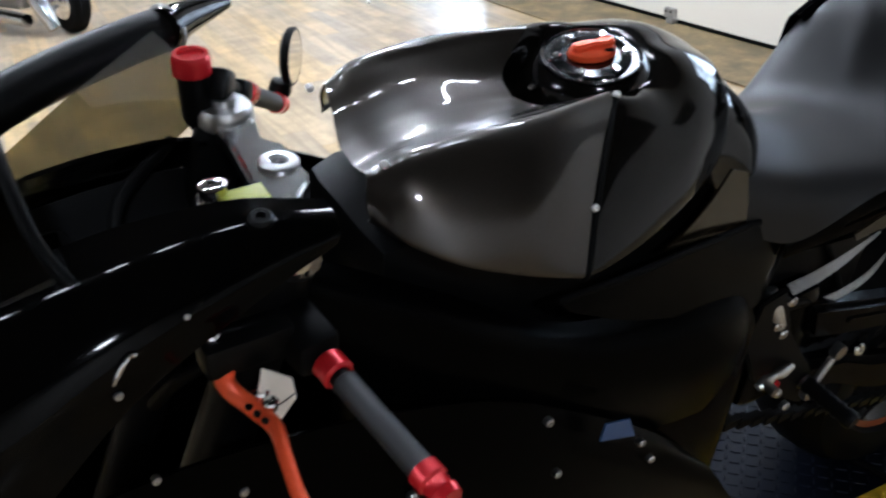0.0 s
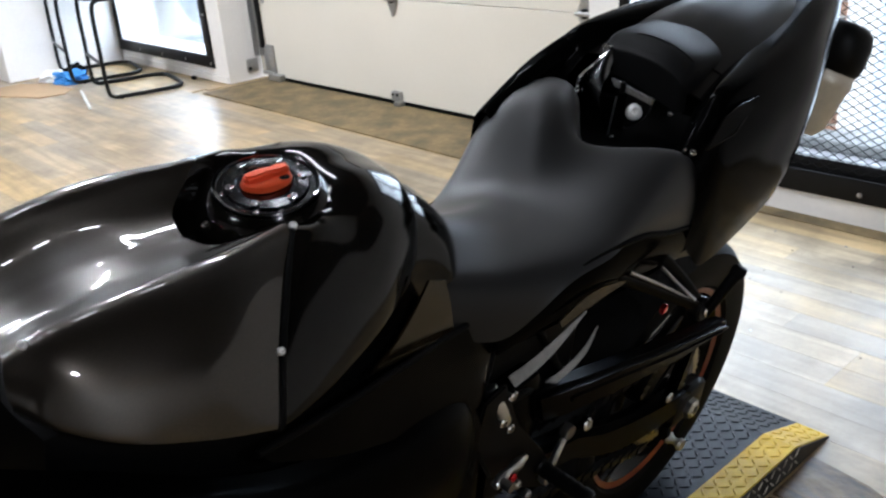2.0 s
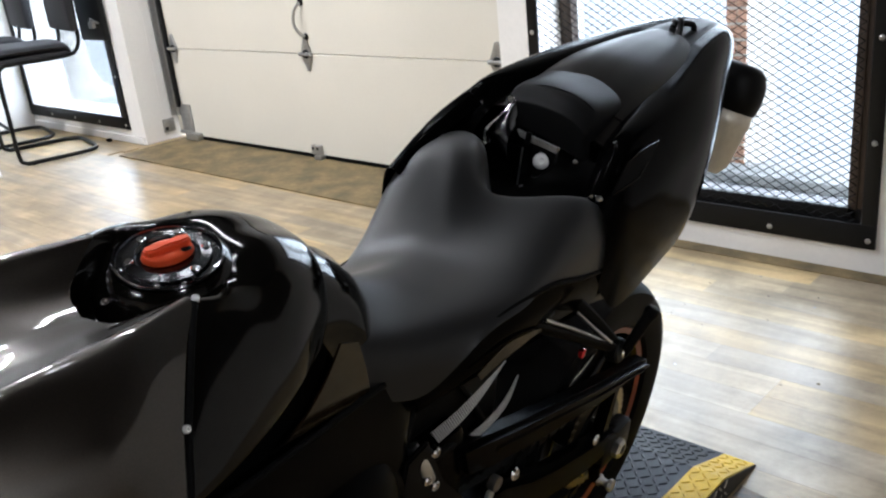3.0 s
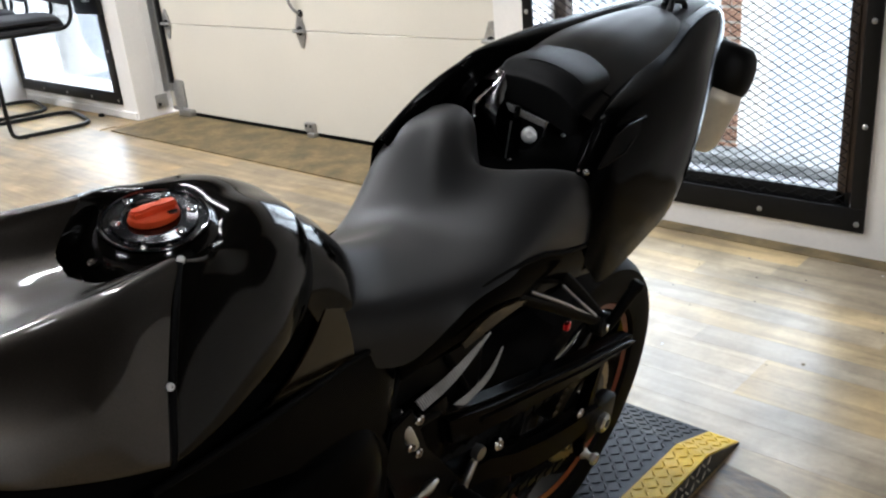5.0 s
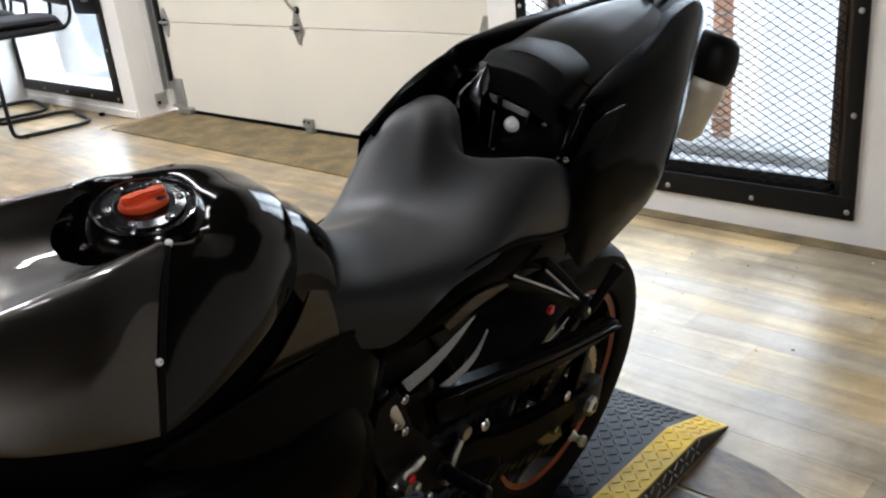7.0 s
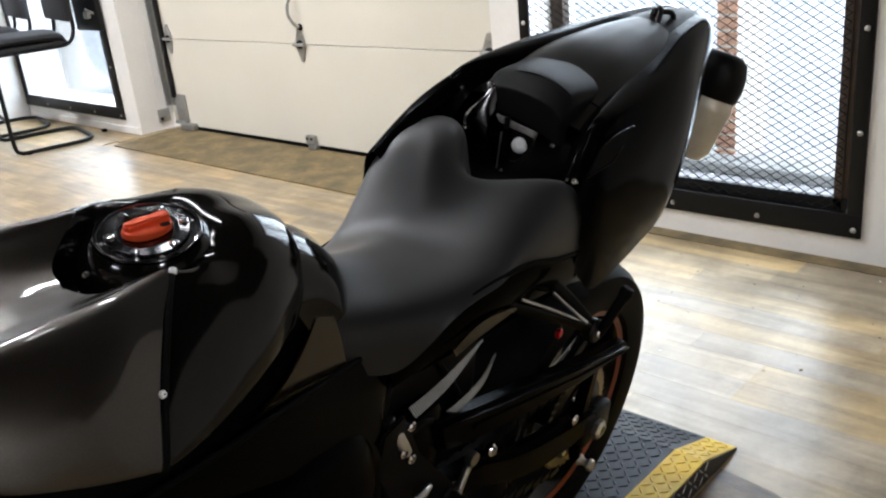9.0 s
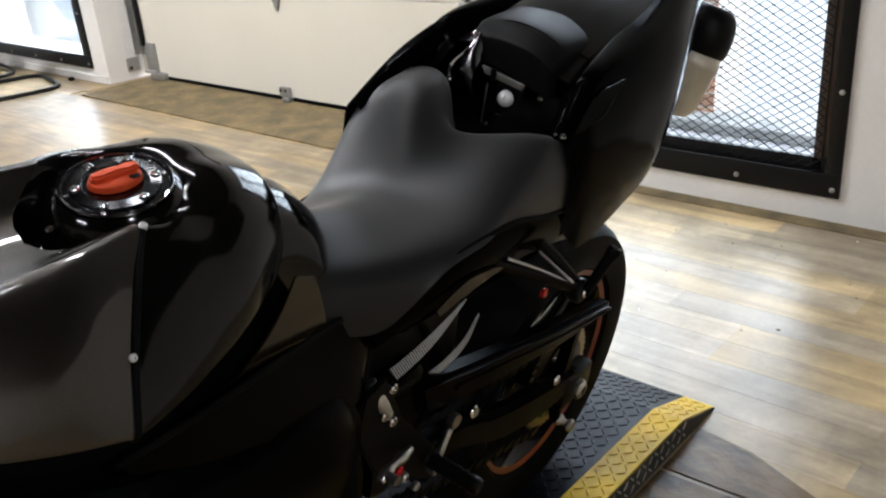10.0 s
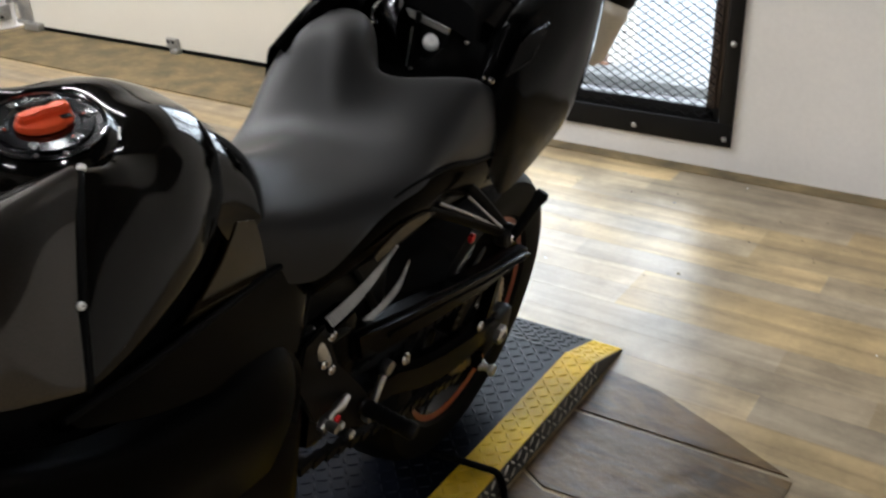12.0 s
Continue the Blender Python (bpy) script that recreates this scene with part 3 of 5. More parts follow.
    pane = part("pane", bx((x0 + 0.1, ys + 0.02, z0 + 0.10), (x1 - 0.10, ys + 0.026, z1 - 0.1)), clear_glass, w, smooth=False)
    pane.visible_shadow = False
    return w


sash_mat = shader("rusty_brown_steel", (0.045, 0.028, 0.018), 0.6, scale=40, vary=0.4, stain=0.4)
mesh_window("window_1", -1.327, 0.081, 0.094, 2.2, "black steel framed window with expanded metal mesh", 0.050, 0.0300, 0.0014, 0.0012, True, 0.050, 0.024)
win_l = mesh_window("window_2", -6.45, -4.857, 0.095, 2.2, "black steel framed window with expanded metal mesh", 0.040, 0.024, 0.0017, 0.0012, False)

lockbox = part("lock_box", bx((-5.17, WALL_Y - 0.05, 0.715), (-4.84, WALL_Y - 0.016, 1.02), 0.006), tube_black, win_l, "black steel lock box")
part("hasp", tube(bmesh.new(), [(-4.96, WALL_Y - 0.05, 0.84), (-4.94, WALL_Y - 0.075, 0.86), (-4.90, WALL_Y - 0.075, 0.85), (-4.88, WALL_Y - 0.05, 0.83)], 0.008), galv, lockbox)
part("padlock", bx((-4.97, WALL_Y - 0.085, 0.80), (-4.91, WALL_Y - 0.055, 0.845), 0.006), galv, lockbox)

# outside
structure("kerb", bx((-2.4, 4.80, -0.065), (30, 5.02, -0.01), 0.01), kerb_mat, "grey concrete kerb outside the windows")
pier = holder("brick_pier", pose(-1.00, 4.97, -0.065), "red brick pier with pale mortar outside the window", "pier", kind="structure")
part("mortar_core", bx((0.004, 0.004, 0), (0.100, 0.36, 2.6)), mortar, pier, smooth=False)
def brick_mesh(w):
    me = bpy.data.meshes.new("brick")
    b = bx((-w / 2, -0.006, -0.030), (w / 2, 0.006, 0.030), 0.003)
    b.to_mesh(me)
    b.free()
    me.materials.append(brick_mat)
    return me


whole, half_brick = brick_mesh(0.104), brick_mesh(0.049)
for r in range(34):
    for xx, me in (((0.052, whole),) if r % 2 else ((0.025, half_brick), (0.080, half_brick))):
        ob = new("brick", me)
        ob.parent = pier
        ob.matrix_basis = Matrix.Translation((xx, -0.002, 0.04 + 0.073 * r))
post = holder("weathered_post", pose(-7.75, 4.95, -0.065), "pale weathered post with a flared foot outside", "post")
part("shaft", turned(bmesh.new(), (0, 0, 0), (0, 0, 1), [(0.36, 0), (0.30, 0.03), (0.18, 0.12), (0.12, 0.28), (0.10, 0.6), (0.10, 2.4), (0, 2.4)], 20), bark, post)

# wall fittings at the stepped wall
panel_w = holder("wall_panel", pose(-6.9, 2.93, 0.32), "dark grey metal access panel on the white wall", "panel")
part("plate", bx((-0.24, -0.02, 0), (0.24, 0, 0.7), 0.004), steel_black, panel_w)
part("rim", bx((-0.27, -0.012, -0.03), (0.27, -0.001, 0.73), 0.004), white_plastic, panel_w)
col = holder("white_column", pose(-7.85, 2.78, 0), "round white painted column on the plank floor", "column")
part("shaft", turned(bmesh.new(), (0, 0, 0), (0, 0, 1), [(0.14, 0), (0.14, 0.02), (0.125, 0.03), (0.125, CEIL)], 32), white_wall, col)
# ---- lift platform ----
PZ, BEND, END = 0.0585, 2.455, 2.615
lift = holder("lift_platform", pose(0, 0, 0), "low black tread plate motorcycle lift with yellow edge", "lift")
PROFILE = [(-1.2, 0), (-1.2, PZ), (BEND, PZ), (END, 0.005), (END, 0)]
part("deck", prism(bmesh.new(), PROFILE, -0.62, 0.145, 0), plate_black, lift, smooth=False)
part("edge_strip", prism(bmesh.new(), PROFILE, 0.145, 0.222, 0), plate_yellow, lift, "scuffed yellow painted edge strip", smooth=False)
part("edge_strip", prism(bmesh.new(), PROFILE, -0.70, -0.62, 0), plate_yellow, lift, "scuffed yellow painted edge strip", smooth=False)
part("side_plate", prism(bmesh.new(), PROFILE[:1] + [(-1.2, PZ - 0.004), (BEND, PZ - 0.004), (END, 0.003), (END, 0)], 0.222, 0.2245, 0), plate_side, lift, "dark side with scuffed bright tread", smooth=False)


def tread(x0, x1, y0, y1, pitch, name, mat, face=None):
    """Raised lozenges set alternately across each other; face turns the flat plan into a place on the plate."""
    verts, faces = [], []
    ny, nx = int((y1 - y0) / pitch), int((x1 - x0) / pitch)
    for j in range(ny + 1):
        for i in range(nx + 1):
            cx, cy = x0 + (i + 0.5) * pitch, y0 + (j + 0.5) * pitch
            if cx > x1 or cy > y1:
                continue
            a = radians(45 if (i + j) % 2 else 135)
            d, n = Vector((math.cos(a), math.sin(a))), Vector((-math.sin(a), math.cos(a)))
            L, W = pitch * 0.50, pitch * 0.095
            b = len(verts)
            for (p, q, h) in ((-L, 0, 0), (-L * 0.5, -W, 0), (L * 0.5, -W, 0), (L, 0, 0), (L * 0.5, W, 0), (-L * 0.5, W, 0), (-L * 0.62, 0, 1), (-L * 0.3, -W * 0.4, 1), (L * 0.3, -W * 0.4, 1), (L * 0.62, 0, 1), (L * 0.3, W * 0.4, 1), (-L * 0.3, W * 0.4, 1)):
                pt = Vector((cx, cy)) + d * p + n * q
                verts.append(face(pt.x, pt.y, 0.0019 * h + 0.0002))
            for k in range(6):
                faces.append((b + k, b + (k + 1) % 6, b + 6 + (k + 1) % 6, b + 6 + k))
            faces.append(tuple(b + 6 + k for k in range(6)))
    me = bpy.data.meshes.new(name)
    me.from_pydata(verts, [], faces)
    me.materials.append(mat)
    ob = new(name, me)
    ob.parent = lift
    ob["kind"] = "stuff"
    return ob


def on_top(x, y, h):
    if y <= BEND:
        return (x, y, PZ + h)
    k = (y - BEND) / (END - BEND)
    return (x, y, PZ + (0.005 - PZ) * k + h)


tread(-0.58, 0.142, 0.9, 2.60, 0.023, "tread_relief", plate_black, on_top)
tread(0.148, 0.219, 1.3, 2.60, 0.023, "yellow_tread_relief", plate_yellow, on_top)
tread(1.3, 2.46, 0.004, PZ - 0.004, 0.026, "side_tread_relief", plate_bare, lambda a, b, h: (0.2245 + h, a, b))
hose = tagged(part("rubber_strap", tube(bmesh.new(), [(-0.05, 1.95, PZ + 0.009), (0.10, 1.985, PZ + 0.009), (0.19, 1.998, PZ + 0.009), (0.224, 2.0, PZ + 0.010), (0.236, 2.003, PZ - 0.01), (0.236, 2.01, 0.02), (0.245, 2.0, 0.009), (0.30, 1.93, 0.008), (0.36, 1.80, 0.008)], 0.007), rubber),
              "black rubber strap lying over the yellow lift edge", "strap")


# ---- bar chairs ----
def bar_chair(m):
    ch = holder("bar_chair", m, "black cantilever bar chair with tubular frame and padded seat", "chair", "chairs by the window")
    base = [(0.58, 0.06, 0.66), (0.585, 0.01, 0.60), (0.595, 0.0, 0.30), (0.60, 0.0, 0.07), (0.60, 0.03, 0.022), (0.60, 0.09, 0.016), (0.60, 0.36, 0.016), (0.585, 0.45, 0.016),
            (0.53, 0.505, 0.016), (0.44, 0.52, 0.016), (0.16, 0.52, 0.016), (0.07, 0.505, 0.016), (0.015, 0.45, 0.016), (0.0, 0.36, 0.016), (0.0, 0.09, 0.016), (0.0, 0.03, 0.022),
            (0.0, 0.0, 0.07), (0.005, 0.0, 0.30), (0.015, 0.01, 0.60), (0.02, 0.06, 0.66)]
    part("base_tube", tube(bmesh.new(), base, 0.014, 5, 12), tube_black, ch)
    part("footrest", rod(bmesh.new(), (0.01, 0.0, 0.24), (0.59, 0.0, 0.24), 0.011), tube_black, ch)
    for x in (0.03, 0.57):
        part("glide", turned(bmesh.new(), (x + (0.03 if x > 0.3 else -0.03), 0.08, 0.0), (0, 0, 1), [(0.012, 0), (0.012, 0.012), (0, 0.014)], 10), rubber, ch)
        part("back_tube", tube(bmesh.new(), [(x, 0.06, 0.655), (x, 0.40, 0.655), (x, 0.50, 0.67), (x, 0.545, 0.74), (x, 0.55, 0.86), (x, 0.56, 1.02)], 0.013, 5, 12), tube_black, ch)
    cush = [[(0.02, 0.0, 0.665), (0.02, 0.02, 0.72), (0.02, 0.22, 0.725), (0.02, 0.44, 0.715), (0.02, 0.475, 0.68)],
            [(0.06, -0.03, 0.66), (0.06, 0.01, 0.745), (0.06, 0.22, 0.748), (0.06, 0.45, 0.735), (0.06, 0.495, 0.675)],
            [(0.30, -0.045, 0.66), (0.30, 0.0, 0.755), (0.30, 0.22, 0.752), (0.30, 0.46, 0.745), (0.30, 0.51, 0.675)],
            [(0.54, -0.03, 0.66), (0.54, 0.01, 0.745), (0.54, 0.22, 0.748), (0.54, 0.45, 0.735), (0.54, 0.495, 0.675)],
            [(0.58, 0.0, 0.665), (0.58, 0.02, 0.72), (0.58, 0.22, 0.725), (0.58, 0.44, 0.715), (0.58, 0.475, 0.68)]]
    part("seat", patch(cush, 4, 4, False, 0.03), chair_cloth, ch)
    part("seat_board", bx((0.03, -0.02, 0.655), (0.57, 0.48, 0.69), 0.01), chair_cloth, ch)
    part("backrest", bx((0.0, 0.50, 0.80), (0.60, 0.555, 1.14), 0.022), chair_cloth, ch)
    return ch


chair_pose = pose(-5.61, 3.26, 0, 0, 0, -12.4)
chair = bar_chair(chair_pose)
copy_thing(chair, Matrix.Translation((-0.79, 0.06, 0)) @ chair_pose)

# ---- clutter by the stepped wall ----
cb = tagged(part("cardboard_sheet", prism(bmesh.new(), [(-6.30, 2.70), (-6.02, 2.66), (-5.80, 2.78), (-5.60, 2.86), (-5.56, 3.02), (-5.68, 3.12), (-6.02, 3.10), (-6.28, 2.95)], 0.0, 0.006, 2), card, smooth=False),
            "flattened brown cardboard sheet on the floor", "cardboard")


def crumpled(name, cx, cy, rx, ry, h, mat, label, seed):
    bm = bmesh.new()
    bmesh.ops.create_icosphere(bm, subdivisions=4, radius=1.0)
    for v in bm.verts:
        p = v.co.copy()
        n = noise.noise(p * 1.6 + Vector((seed, 0, 0))) * 0.5 + noise.noise(p * 4.1 + Vector((0, seed, 0))) * 0.28
        v.co = Vector((cx + rx * p.x * (1 + n), cy + ry * p.y * (1 + n), 0.006 + max(0.0, (p.z * (0.8 + n) + 0.25)) * h))
    return tagged(part(name, bm, mat), label, "cloth")


crumpled("shop_cloth", -5.98, 3.24, 0.17, 0.11, 0.07, rag_blue, "crumpled blue shop cloth on the floor", 3)
crumpled("shop_cloth", -6.16, 3.17, 0.10, 0.09, 0.06, rag_white, "crumpled white shop cloth on the floor", 8)
crumpled("work_glove", -6.18, 3.36, 0.11, 0.07, 0.07, rubber, "dark crumpled rubber glove on the floor", 5)
tagged(part("white_rod", rod(bmesh.new(), (-4.90, 2.94, 0.010), (-5.50, 3.12, 0.010), 0.010), white_plastic), "thin white plastic rod on the floor", "rod")
tagged(part("rubber_block", bx((-5.13, 3.79, 0.0), (-5.09, 3.82, 0.022), 0.005), rubber), "small black rubber block by the wall foot", "block")
random.seed(4)
for i in range(16):
    x, y = random.uniform(-0.6, 1.1), random.uniform(2.7, 3.75)
    s = random.uniform(0.002, 0.006)
    tagged(part("debris", turned(bmesh.new(), (x, y, 0.0), (0, 0, 1), [(s, 0), (s * 0.8, s * 0.35), (0, s * 0.5)], 6), random.choice((threshold_mat, kerb_mat, white_plastic)), smooth=False),
           "small crumb of dirt on the floor", "debris", "crumbs on the floor")

# ---- a second motorcycle, parked ----
other = holder("parked_motorcycle", pose(-5.75, 0.95, 0, 0, 0, 28), "blue and chrome motorcycle parked on the plank floor", "motorcycle")
part("tyre", turned(bmesh.new(), (0.25, -0.06, 0.20), (0, 1, 0), [(0.11, 0.0), (0.17, 0.0), (0.20, 0.03), (0.20, 0.09), (0.17, 0.12), (0.11, 0.12)], 32), rubber, other)
part("hub", turned(bmesh.new(), (0.25, -0.07, 0.20), (0, 1, 0), [(0, 0), (0.10, 0), (0.12, 0.02), (0.12, 0.12), (0.10, 0.14), (0, 0.14)], 20), chrome, other)
part("fork", rod(bmesh.new(), (0.25, -0.11, 0.20), (-0.05, -0.11, 0.78), 0.028), chrome, other)
part("fork", rod(bmesh.new(), (0.25, 0.11, 0.20), (-0.05, 0.11, 0.78), 0.028), chrome, other)
part("fork_shield", tube(bmesh.new(), [(0.30, -0.16, 0.06), (0.22, -0.17, 0.20), (0.12, -0.17, 0.36), (0.03, -0.16, 0.52)], lambda t: 0.045 + 0.02 * math.sin(3.1 * t), 6, 14, 0.5), chrome, other, "bright chrome shield")
part("exhaust_pipe", tube(bmesh.new(), [(0.05, -0.20, 0.10), (-0.3, -0.22, 0.12), (-0.9, -0.22, 0.14), (-1.4, -0.22, 0.2)], 0.045, 5, 14), chrome, other)
part("tank", tube(bmesh.new(), [(0.0, 0, 0.72), (-0.2, 0, 0.78), (-0.5, 0, 0.76), (-0.7, 0, 0.7)], lambda t: 0.06 + 0.10 * math.sin(3.0 * t + 0.1), 6, 20), blue_paint, other, "deep blue gloss tank")
part("engine", bx((-0.75, -0.16, 0.14), (-0.1, 0.16, 0.58), 0.05), alloy, other)
part("headlight", turned(bmesh.new(), (0.02, 0, 0.80), (1, 0, 0.1), [(0, 0), (0.06, 0.0), (0.09, 0.05), (0.095, 0.12), (0, 0.13)], 24), chrome, other)
part("seat", bx((-1.25, -0.14, 0.60), (-0.68, 0.14, 0.70), 0.04), vinyl, other)
part("rear_tyre", turned(bmesh.new(), (-1.25, -0.08, 0.30), (0, 1, 0), [(0.2, 0), (0.27, 0.0), (0.30, 0.04), (0.30, 0.12), (0.27, 0.16), (0.2, 0.16)], 32), rubber, other)
part("rear_light", turned(bmesh.new(), (0.16, -0.02, 0.52), (1, -0.4, 0), [(0, 0), (0.035, 0), (0.04, 0.04), (0, 0.07)], 16), red, other, "red marker lens")
# ---- motorcycle ----
# local axes: x to its left, y to its rear, z up from the lift plate
BIKE = Matrix.Translation((0.0503, 1.2082, 0.0585)) @ pose(0, 0, 0, 0, 0, 4.289) @ pose(0, 0, 0, 0, 12.0, 0)
bike = holder("motorcycle", BIKE, "black sport motorcycle with orange fuel cap leaning on its stand", "motorcycle")


def st(y, *xz):
    return [(x, y, z) for x, z in xz]


def stud(p, axis, r, parent, mat=None, h=None, name="bolt"):
    h = h or r * 0.7
    return part(name, turned(bmesh.new(), p, axis, [(0, -0.004), (r, -0.004), (r, h * 0.6), (r * 0.75, h), (r * 0.4, h), (r * 0.35, h * 0.55), (0, h * 0.55)], 14), mat or chrome, parent)


# tank: grey cover in front of the seam, black body behind it, one flowing skin
def tucked(rows, d=.005):
    """Rows of a skin with a rolled-in lower edge."""
    return [r + [(r[-1][0] - d, r[-1][1], r[-1][2] - d)] for r in rows]


cover_rows = [
    [(0, -.263, .966), (.04, -.268, .971), (.065, -.273, .982), (.080, -.276, .986), (.088, -.280, .977), (.092, -.282, .966), (.096, -.281, .955)],
    [(0, -.235, .976), (.04, -.238, .980), (.068, -.243, .993), (.085, -.246, .998), (.103, -.250, .988), (.118, -.255, .968), (.126, -.262, .946)],
    [(0, -.195, .982), (.04, -.195, .985), (.070, -.197, .996), (.088, -.200, 1.002), (.112, -.205, .988), (.138, -.212, .960), (.152, -.225, .930)],
    [(0, -.150, .982), (.04, -.148, .985), (.070, -.145, .996), (.088, -.148, 1.003), (.117, -.150, .988), (.148, -.165, .956), (.166, -.178, .914)],
    [(0, -.115, .979), (.035, -.110, .981), (.066, -.085, .994), (.086, -.090, 1.001), (.117, -.108, .984), (.150, -.128, .948), (.173, -.145, .904)],
    [(0, -.081, .974), (.034, -.070, .978), (.060, -.034, .992), (.073, -.020, .996), (.108, -.054, .975), (.147, -.090, .937), (.178, -.115, .896)],
]
body_rows = [
    [(x, y, z - .0006) for x, y, z in cover_rows[-1]],
    [(0, -.072, .946), (.030, -.060, .950), (.056, -.018, .976), (.075, .002, .990), (.110, -.033, .973), (.145, -.068, .937), (.174, -.088, .893)],
    [(0, -.030, .955), (.032, -.015, .962), (.058, .012, .984), (.077, .022, .986), (.108, .000, .969), (.138, -.028, .937), (.163, -.045, .891)],
    [(0, .050, .995), (.034, .050, .993), (.058, .050, .988), (.077, .050, .980), (.102, .040, .963), (.127, .022, .936), (.147, .008, .893)],
    [(0, .100, .998), (.030, .100, .996), (.054, .097, .988), (.072, .093, .978), (.094, .082, .960), (.115, .067, .934), (.131, .054, .897)],
    [(0, .140, .985), (.026, .138, .983), (.047, .133, .977), (.064, .128, .968), (.084, .119, .951), (.102, .104, .927), (.115, .086, .898)],
    [(0, .166, .967), (.025, .162, .966), (.045, .156, .961), (.060, .151, .952), (.076, .143, .937), (.090, .131, .917), (.101, .111, .896)],
    [(0, .160, .950), (.023, .156, .949), (.041, .150, .944), (.055, .145, .937), (.069, .137, .925), (.082, .125, .908), (.092, .107, .890)],
]


def tank_far(x, y):
    """How the far half sits: its front edge stands back, its rear crown is fuller."""
    return .45 * x * min(1, max(0, (-.12 - y) / .15)), .2 * x * min(1, max(0, (y + .25) / .28)) ** 2


tank = part("tank", patch(tucked(body_rows), 7, 6, far=tank_far), paint_black, bike, "gloss black tank rear")
tail_rows = [st(.05, (0, .955), (.06, .945), (.095, .915), (.105, .84)), st(.13, (0, .958), (.05, .944), (.080, .905), (.098, .80)),
             [(0, .195, .940), (.040, .190, .928), (.072, .178, .898), (.097, .172, .80)], [(0, .243, .897), (.043, .233, .888), (.076, .207, .868), (.100, .190, .79)],
             [(0, .258, .866), (.043, .246, .856), (.076, .216, .842), (.100, .196, .775)]]
part("tank_tail", patch(tail_rows, 6, 6, far=.05), paint_black, tank)
cover = part("tank_cover", patch(tucked(cover_rows), 7, 6, True, 0.003, far=tank_far), paint_grey, tank, "dark metallic grey front cover")
for p, a in (((.1475, -.088, .937), (1, .2, .6)), ((.074, -.016, .996), (.3, 0, 1)), ((.084, -.262, .995), (.5, -.4, .8)), ((-.082, -.255, .985), (.3, -.4, .8))):
    stud(p, a, .0036, tank, lock_silver)
part("seam_trim", tube(bmesh.new(), [(.074, -.017, .994), (.109, -.050, .973), (.147, -.085, .936), (.177, -.110, .894), (.170, -.112, .884)], 0.0030), rubber, tank)

# filler: bowl, ring, bolts, turn knob
RING = Matrix.Translation((0, .012, .996)) @ frame_to((.10, -.12, 1))
ring = part("filler_ring", turned(bmesh.new(), (0, .012, .996), (.10, -.12, 1), [(.078, -.060), (.071, -.030), (.063, -.011), (.057, -.003), (.0535, .001), (.0525, .002), (.0515, .0005)], 64), paint_black, tank, "gloss black filler dome")
plate = part("ring_plate", turned(bmesh.new(), (0, .012, .996), (.10, -.12, 1), [(.0515, -.004), (.0515, .003), (.0500, .0045), (.0475, .0035), (.0465, .0015), (.0405, .0015), (.0395, .004), (.0300, .0052), (.0285, .003), (.0275, .003), (0, .003)], 64), ring_metal, ring, "dark polished cap ring")
for k in range(6):
    a = k * math.tau / 6 + 0.45
    stud(RING @ Vector((.0350 * math.cos(a), .0350 * math.sin(a), .0045)), (.10, -.12, 1), .0042, ring)
for k in (1, 2, 4, 7, 9, 10):
    a = k * math.tau / 12
    stud(RING @ Vector((.0437 * math.cos(a), .0437 * math.sin(a), .0015)), (.10, -.12, 1), .0020, ring)
for p in ((.056, -.025, -.008), (.050, -.040, -.010), (-.045, -.052, -.012), (.062, .012, -.008)):
    stud(RING @ Vector(p), (.5, -.3, 1), .0038, ring)
KNOB = RING @ pose(0, 0, 0, 0, 0, 34)
kn = bmesh.new()
turned(kn, (0, 0, .004), (0, 0, 1), [(0, 0), (.0225, 0), (.0230, .002), (.0215, .006), (.0185, .0075), (0, .0075)], 40)
bmesh.ops.transform(kn, matrix=KNOB @ Matrix.Diagonal((1.08, .74, 1, 1)), verts=kn.verts)
knob = part("cap_knob", kn, orange, ring, "orange anodised turn knob")
grip_o = [(-.0215, -.0045), (-.012, -.0062), (0, -.0040), (.012, -.0062), (.0215, -.0045), (.0230, 0), (.0215, .0045), (.012, .0062), (0, .0040), (-.012, .0062), (-.0215, .0045), (-.0230, 0)]
gr = prism(bmesh.new(), grip_o, .009, .0185, 2, .0022)
bmesh.ops.transform(gr, matrix=KNOB @ pose(0, 0, 0, 0, 0, 4), verts=gr.verts)
part("knob_grip", gr, orange, knob)
for s_ in (-1, 1):
    sl = prism(bmesh.new(), [(-.0040, -.0028), (.0040, -.0028), (.0052, 0), (.0040, .0028), (-.0040, .0028), (-.0052, 0)], 0, .0008, 2)
    bmesh.ops.transform(sl, matrix=KNOB @ Matrix.Translation((.0150 * s_, -.0088 * s_, .0108)), verts=sl.verts)
    part("knob_slot", sl, matt_black, knob)

# seat
# y at the middle, sweep of the row, middle height, half width, shoulder heights near and far, hem height
SEAT = ((.248, -.074, .880, .090, .860, .862, .815), (.263, -.050, .880, .107, .856, .856, .786), (.296, -.030, .864, .127, .838, .826, .774), (.350, -.006, .850, .144, .842, .800, .822),
        (.400, .006, .846, .152, .848, .812, .833), (.432, .020, .852, .155, .858, .846, .832), (.456, .036, .864, .156, .870, .915, .822), (.478, .058, .878, .156, .884, .940, .808),
        (.500, .090, .890, .155, .899, .947, .794), (.516, .108, .892, .153, .905, .943, .789), (.526, .116, .882, .151, .898, .930, .786), (.533, .120, .855, .149, .868, .900, .782), (.538, .122, .815, .146, .825, .850, .780))
SWEEP = ((0, 0, 0), (.33, .5, .42), (.60, .76, 1), (.84, 1.12, .86))
seat_rows = []
